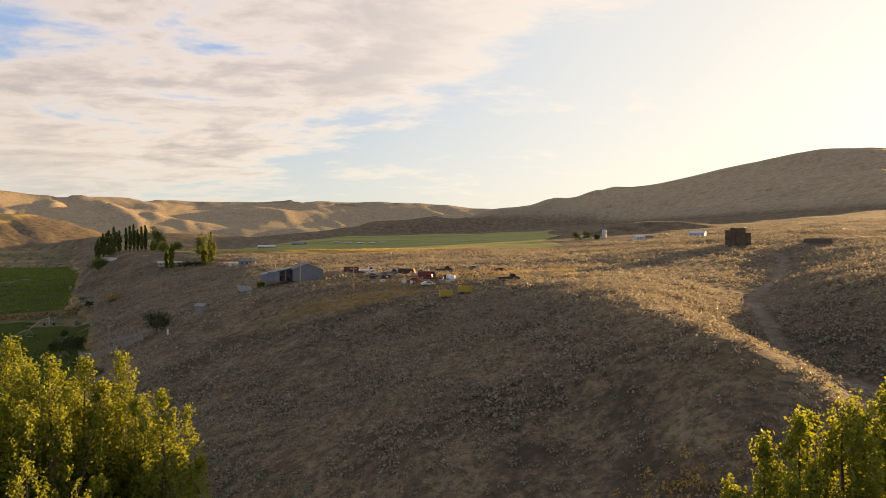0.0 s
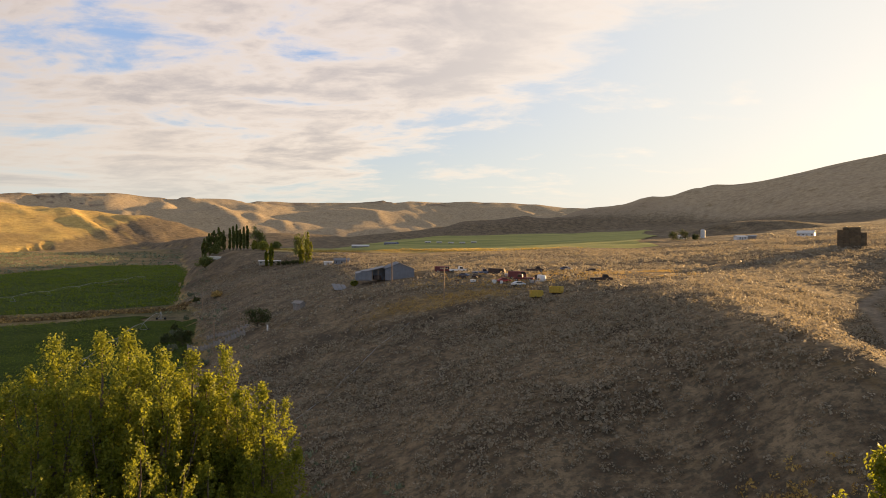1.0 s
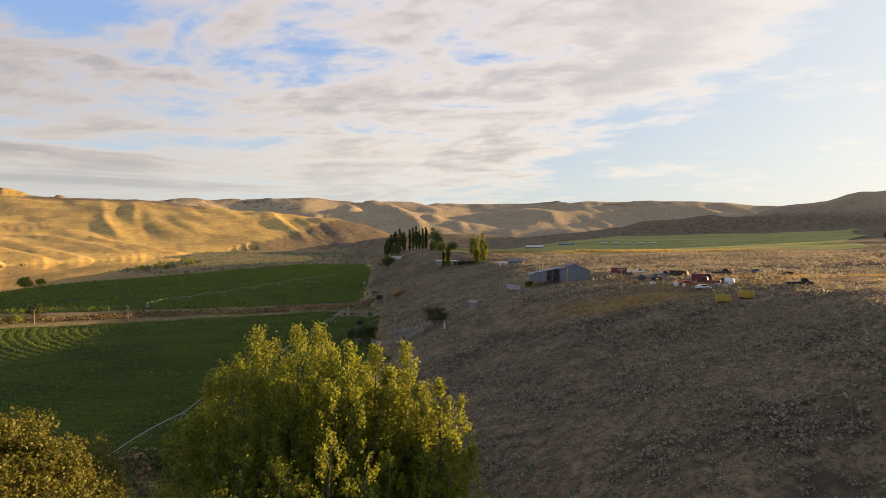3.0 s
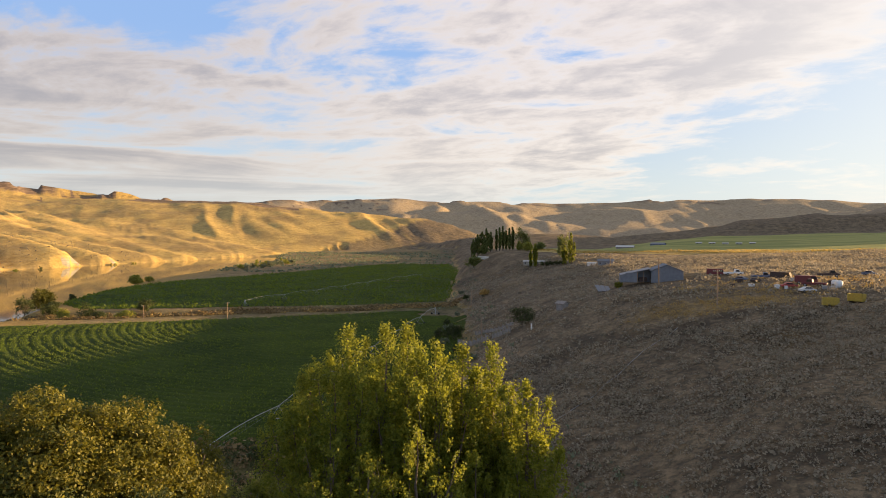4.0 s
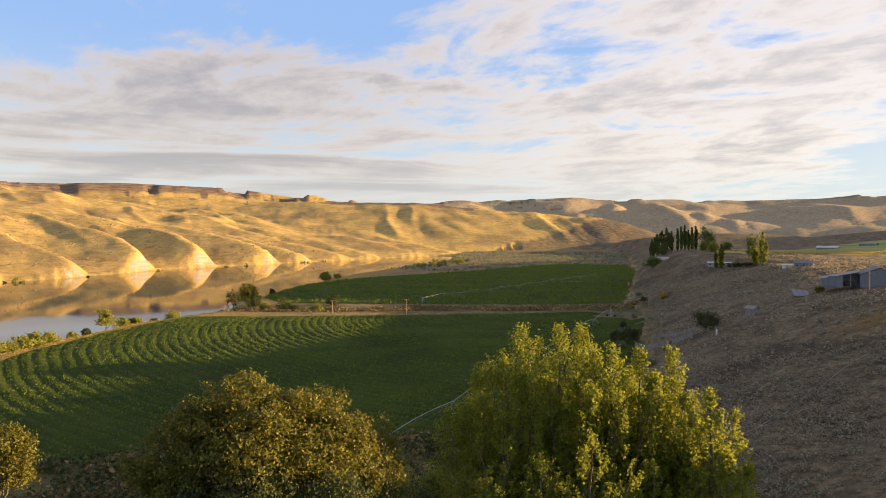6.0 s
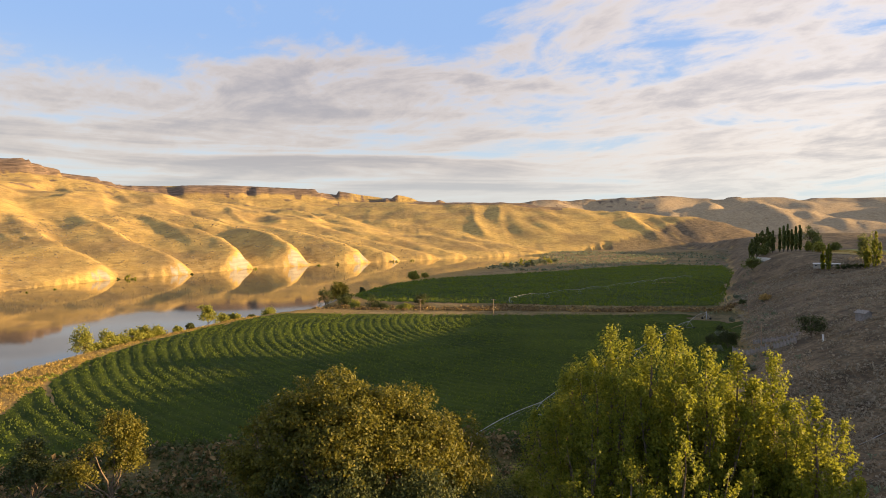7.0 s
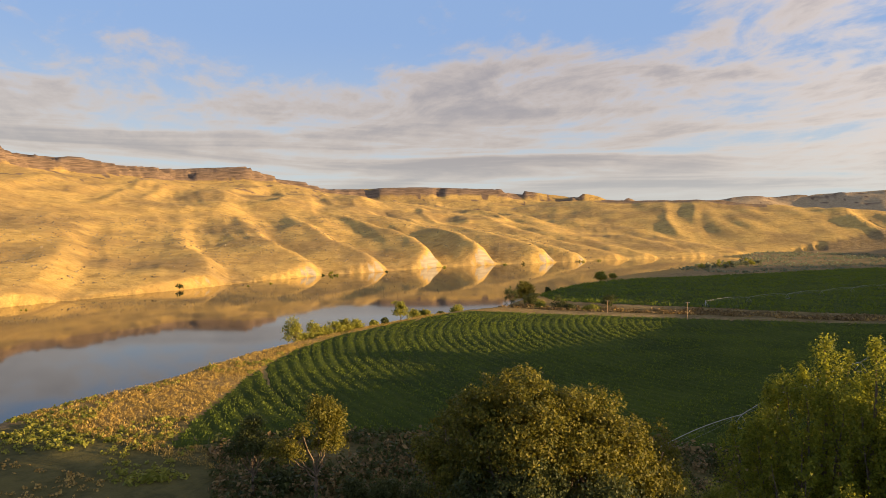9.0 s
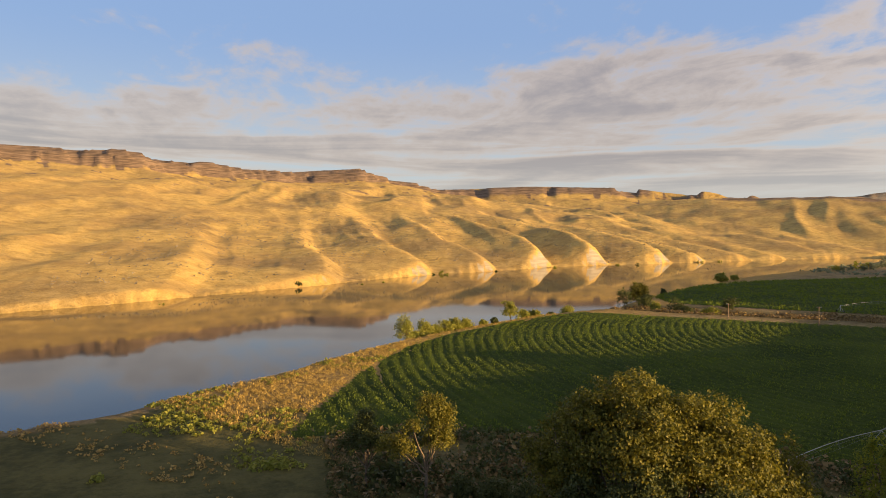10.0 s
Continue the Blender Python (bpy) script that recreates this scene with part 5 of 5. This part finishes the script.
for k in range(22):
    a = random.Random(200 + k)
    x, y = -712 - 5.6 * k + a.uniform(-6, 18), 712 + 10.5 * k + a.uniform(-20, 20)
    bush("river_tree", x, y, a.uniform(4, 7.5), OLIVE_LEAF if k % 3 else WEED_LEAF, 420, 1.0, "grey-green riverside tree in a far grove", 200 + k, "far riverside grove", a.uniform(1.0, 1.7), "tree")
for k, (x, y, size) in enumerate([(-640, 30, 4.5), (-665, 92, 3.2), (-690, 118, 3.6), (-815, 200, 4), (-806, 214, 5), (-824, 214, 4), (-868, 300, 4), (-955, 425, 5), (-1010, 560, 5), (-1016, 600, 6), (-560, -20, 2.6), (-500, -70, 2.8), (-615, 22, 3.0), (-1075, 760, 6), (-1100, 820, 6)]):
    x -= 7
    bush("far_shore_bush", x, y, size, WEED_LEAF if k % 3 else DARK_LEAF, 480, 0.6, "green bush below the pale bluffs", 240 + k, "far bank bushes", 1.1)


# ---- what nobody could count ----
def tufts(name, xy, size, blades, mat, label, seed, flat=0.75, leaf=0.5, category="shrubs", rise=0.0, shape=1.5, wild=0.7):
    """Many low shrubs in one sheet of small leaf sprays."""
    rs = np.random.RandomState(seed)
    n = len(xy)
    z = land(xy[:, 0], xy[:, 1])
    r = size * rs.uniform(0.55, 1.35, n) * (1 + 0.3 * vnoise(xy[:, 0] / 12, xy[:, 1] / 12, seed))
    d = rs.normal(size=(n, blades, 3))
    d[..., 2] = np.abs(d[..., 2]) * 0.9 + 0.05
    d /= np.linalg.norm(d, axis=2)[..., None]
    reach_ = rs.uniform(0.55, 1.08, (n, blades, 1))
    c = np.stack([xy[:, 0], xy[:, 1], z], -1)[:, None] + d * r[:, None, None] * reach_ * np.array([1, 1, flat * 1.35])
    me = leaf_mesh(name, c.reshape(-1, 3), d.reshape(-1, 3), 1.0, mat, rs, wild, shape, rise)
    co = np.empty(len(me.vertices) * 3, np.float32)
    me.vertices.foreach_get("co", co)
    co = co.reshape(-1, 4, 3)
    mid_ = c.reshape(-1, 1, 3)
    co = mid_ + (co - mid_) * np.repeat(r * leaf, blades)[:, None, None]
    me.vertices.foreach_set("co", co.astype(np.float32).ravel())
    me.update()
    return tagged(new(name, me), label, category, kind="stuff")


def scatter(count, box_, seed, test):
    rs = np.random.RandomState(seed)
    x, y = rs.uniform(box_[0], box_[1], count), rs.uniform(box_[2], box_[3], count)
    ok = test(x, y, rs)
    return np.stack([x[ok], y[ok]], -1)


def on_slope(x, y, rs):
    f = -line_distance(x, y, FOOT)[0]
    g = line_distance(x, y, TRACK)[0]
    barn_ = (np.abs(x + 56) < 15) & (np.abs(y - 269) < 12)
    clump = fbm(x / 22, y / 22, 3, 300) + 0.5 * fbm(x / 70, y / 70, 2, 301)
    field = y > 488 + 0.00075 * (x - 20) ** 2 + 190 * ss(x, 60, 300)
    patch = ss(np.hypot((x + 26) / 30, (y - 206) / 10), 1.1, 0.6)
    yard = ss(np.hypot((x - 5) / 45, (y - 236) / 22), 1.2, 0.7)
    return (f > 2) & (np.abs(g) > 2.2) & ~barn_ & ~field & (rs.uniform(-1.0, 0.6, len(x)) < 0.6 * clump + 0.05 - patch - 0.7 * yard)


near_xy = scatter(27000, (-95, 150, 30, 190), 301, on_slope)
mid_xy = scatter(46000, (-250, 260, 190, 490), 302, on_slope)
far_xy = scatter(28000, (-200, 470, 150, 900), 303, lambda x, y, rs: on_slope(x, y, rs) & ((y > 450) | (x > 250)))
tufts("sagebrush", near_xy, 0.95, 15, SAGE_LEAF, "grey-green sagebrush covering the near slope", 311, 0.82, 0.37, "shrubs", 0.0, 1.15, 0.5)
tufts("sagebrush", mid_xy, 0.98, 7, SAGE_LEAF, "grey-green sagebrush across the bench", 312, 0.80, 0.52, "shrubs", 0.0, 1.15, 0.5)
tufts("sagebrush", far_xy, 0.85, 4, SAGE_LEAF, "distant sagebrush toward the hill", 313, 0.62, 0.8, "shrubs", 0.0, 1.15, 0.5)


yard_xy = scatter(9000, (-75, 60, 192, 262), 304, lambda x, y, rs: (np.hypot((x + 26) / 30, (y - 206) / 9) < rs.uniform(0.5, 1.1, len(x))) | ((np.hypot((x - 5) / 50, (y - 236) / 24) < 1) & (rs.uniform(-0.6, 1.0, len(x)) < fbm(x / 11, y / 11, 2, 305))))
tufts("dry_grass", yard_xy, 0.5, 9, STRAW, "short golden dry grass round the yard", 306, 0.7, 0.3, "grass", 2.0, 2.6)
# sun does not reach this patch; its light is in the shrubs' straw colour
nose_xy = scatter(900, (14, 52, 52, 92), 307, lambda x, y, rs: np.hypot((x - 27) / 10, (y - 70) / 13) < rs.uniform(0.5, 1.1, len(x)))
tufts("dry_shrubs", nose_xy, 0.7, 22, STRAW, "dry shrubs on the slope's nose, a sunlit patch put into their colour", 308, 0.9, 0.34, "shrubs", 0.4, 1.3)


def on_bank(x, y, rs):
    n = -line_distance(x, y, NEAR_SHORE)[0]
    patch = fbm(x / 14, y / 14, 3, 320)
    return (n > 2) & (n < 75) & ~inside(x, y, [(p[0], p[1]) for p in NEAR_FIELD]) & ~inside(x, y, FAR_FIELD) & (rs.uniform(-1.2, 0.6, len(x)) < patch)


# the golden grass also stops at the painted shadow edge
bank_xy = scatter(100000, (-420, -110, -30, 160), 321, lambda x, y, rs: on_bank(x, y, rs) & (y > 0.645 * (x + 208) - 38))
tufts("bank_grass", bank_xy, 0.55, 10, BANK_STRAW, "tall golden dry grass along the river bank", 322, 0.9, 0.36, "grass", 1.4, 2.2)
green_xy = scatter(7000, (-260, -130, -30, 60), 323, lambda x, y, rs: on_bank(x, y, rs) & (fbm(x / 18, y / 18, 2, 324) > 0.15))
tufts("bank_weeds", green_xy, 0.7, 10, WEED_LEAF, "low green weeds in the bank grass", 325, 0.8, 0.6, "weeds")
ditch_xy = scatter(40000, (-480, -205, 195, 400), 326, lambda x, y, rs: (np.abs(line_distance(x, y, DITCH)[0] + 3) < 13) & (rs.uniform(-1, 0.6, len(x)) < fbm(x / 16, y / 16, 2, 327)))
tufts("ditch_weeds", ditch_xy[::3], 0.9, 7, STRAW, "dry weeds along the ditch", 329, 0.9, 0.6, "weeds")
tufts("ditch_reeds", np.concatenate([ditch_xy[1::3], ditch_xy[2::3]]), 1.2, 7, BROWN_WEED, "dark brown reeds along the ditch", 328, 0.9, 0.6, "weeds")
# a streak of low sun across the flat, laid as straw-coloured weeds
sun_strip_xy = scatter(4200, (-190, -90, -90, -5), 331, lambda x, y, rs: (np.abs((y + 55) - 0.97 * (x + 176)) < 9) & (rs.uniform(-1, 0.5, len(x)) < fbm(x / 10, y / 10, 2, 332)))
tufts("dry_weeds", sun_strip_xy, 0.5, 9, STRAW, "low straw weeds standing in for a strip of sunlight on the flat", 333, 0.8, 0.6, "weeds")


def under_trees(x, y, rs):
    a, r = np.degrees(np.arctan2(-x, y)), np.hypot(x, y)
    return (a > 38) & (a < 85) & (r > 70) & (r < 172) & ~inside(x, y, NEAR_FIELD) & (rs.uniform(-1.0, 0.4, len(x)) < fbm(x / 9, y / 9, 2, 340))


scrub_xy = scatter(17000, (-170, -30, -10, 115), 341, under_trees)
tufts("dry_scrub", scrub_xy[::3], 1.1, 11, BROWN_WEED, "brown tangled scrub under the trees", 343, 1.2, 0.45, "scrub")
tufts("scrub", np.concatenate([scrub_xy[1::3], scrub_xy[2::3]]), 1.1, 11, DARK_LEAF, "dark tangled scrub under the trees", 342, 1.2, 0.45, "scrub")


brush_xy = scatter(9000, (-1250, -420, 640, 1450), 345, lambda x, y, rs: (-line_distance(x, y, NEAR_SHORE)[0] > 6) & (-line_distance(x, y, FOOT)[0] < 0) & ~inside(x, y, FAR_FIELD) & (rs.uniform(-0.6, 0.9, len(x)) < fbm(x / 55, y / 55, 3, 346) + 0.5 * ss(-line_distance(x, y, NEAR_SHORE)[0], 70, 10)))
tufts("river_brush", brush_xy, 2.0, 6, OLIVE_LEAF, "grey-green brush on the far river flats", 347, 0.8, 0.75, "brush")

# crop plants standing along the rows
rs = np.random.RandomState(350)
ring = np.arange(29.4, 350, 4.2)
plant = np.concatenate([np.stack([np.full(int(r * 2.6 / 0.30), r), rs.uniform(radians(165), radians(312), int(r * 2.6 / 0.30))], -1) for r in ring])
plant[:, 0] += rs.uniform(-1.5, 1.5, len(plant)) + rs.normal(0, 0.15, len(plant))
crop_xy = np.stack([NEAR_PIVOT[0] + plant[:, 0] * np.cos(plant[:, 1]), NEAR_PIVOT[1] + plant[:, 0] * np.sin(plant[:, 1])], -1)
crop_xy = crop_xy[inside(crop_xy[:, 0], crop_xy[:, 1], NEAR_FIELD)]
tufts("crop_plants", crop_xy, 0.45, 2, CROP_LEAF, "leafy green crop plants standing in curved rows", 351, 0.9, 0.62, "crop", 1.4, 1.5).location.z = 0.35

upper_edge = lambda x, y: y - (500 + 0.00075 * (x - 20) ** 2 + 190 * ss(x, 60, 300))
in_upper = lambda x, y: (upper_edge(x, y) > 1) & (x < 0.165 * y + 8 * np.sin(y / 60)) & (y < 1400 - 0.6 * np.maximum(-x - 100, 0) - 1.1 * np.maximum(x, 0)) & (x > -0.36 * y - 30)
ripe = lambda x, y: ss(upper_edge(x, y), 70, 20) * ss(x, 60, -30)
ripe_xy = scatter(60000, (-300, 90, 490, 680), 353, lambda x, y, rs: in_upper(x, y) & (ripe(x, y) > rs.uniform(0.1, 1, len(x))) & (upper_edge(x, y) > 14))
tufts("ripe_grain", ripe_xy, 0.6, 5, BANK_STRAW, "ripe golden grain along the upper field's edge", 354, 0.8, 0.9, "crop", 2.0, 1.6)
far_crop = scatter(48000, (-650, -220, 250, 990), 357, lambda x, y, rs: inside(x, y, FAR_FIELD))
tufts("far_crop_plants", far_crop, 0.9, 3, CROP_LEAF, "green crop plants in the field beside the river", 358, 0.9, 0.9, "crop", 2.0, 1.5)
bank_sage = scatter(9000, (-1500, -420, -160, 900), 361, lambda x, y, rs: (line_distance(x, y, FAR_SHORE)[0] > 25) & (line_distance(x, y, FAR_SHORE)[0] < 520) & (rs.uniform(-1.0, 0.5, len(x)) < fbm(x / 60, y / 60, 3, 362)))
tufts("far_sagebrush", bank_sage, 1.1, 5, SAGE_LEAF, "scattered sagebrush on the golden hills across the river", 363, 0.8, 0.9)
foot_xy = scatter(9000, (-330, -20, 80, 520), 371, lambda x, y, rs: (np.abs(line_distance(x, y, FOOT)[0]) < 17) & ~inside(x, y, NEAR_FIELD) & ~inside(x, y, FAR_FIELD) & (rs.uniform(-1, 0.5, len(x)) < fbm(x / 14, y / 14, 2, 372)))
tufts("foot_weeds", foot_xy, 0.9, 8, OLIVE_LEAF, "grey-green weeds along the foot of the slope", 373, 0.8, 0.5, "weeds", 0.8, 1.8)
for x, y, size, tall, mat, seed in [(-146, 258, 3.4, 1.2, DARK_LEAF, 381), (-152, 276, 3.2, 1.0, OLIVE_LEAF, 382), (-134, 240, 2.6, 1.1, OLIVE_LEAF, 383), (-163, 296, 2.8, 1.1, DARK_LEAF, 384), (-176, 330, 2.6, 0.9, OLIVE_LEAF, 385), (-200, 388, 3.0, 0.9, DARK_LEAF, 386),
                                    (-120, 226, 2.4, 1.0, DARK_LEAF, 387), (-104, 205, 2.6, 1.0, OLIVE_LEAF, 388), (-222, 424, 2.8, 0.9, OLIVE_LEAF, 389)]:
    bush("bush", x, y, size, mat, 900, 0.36, "dusty bush at the foot of the slope", seed, "bushes at the slope's foot", tall)
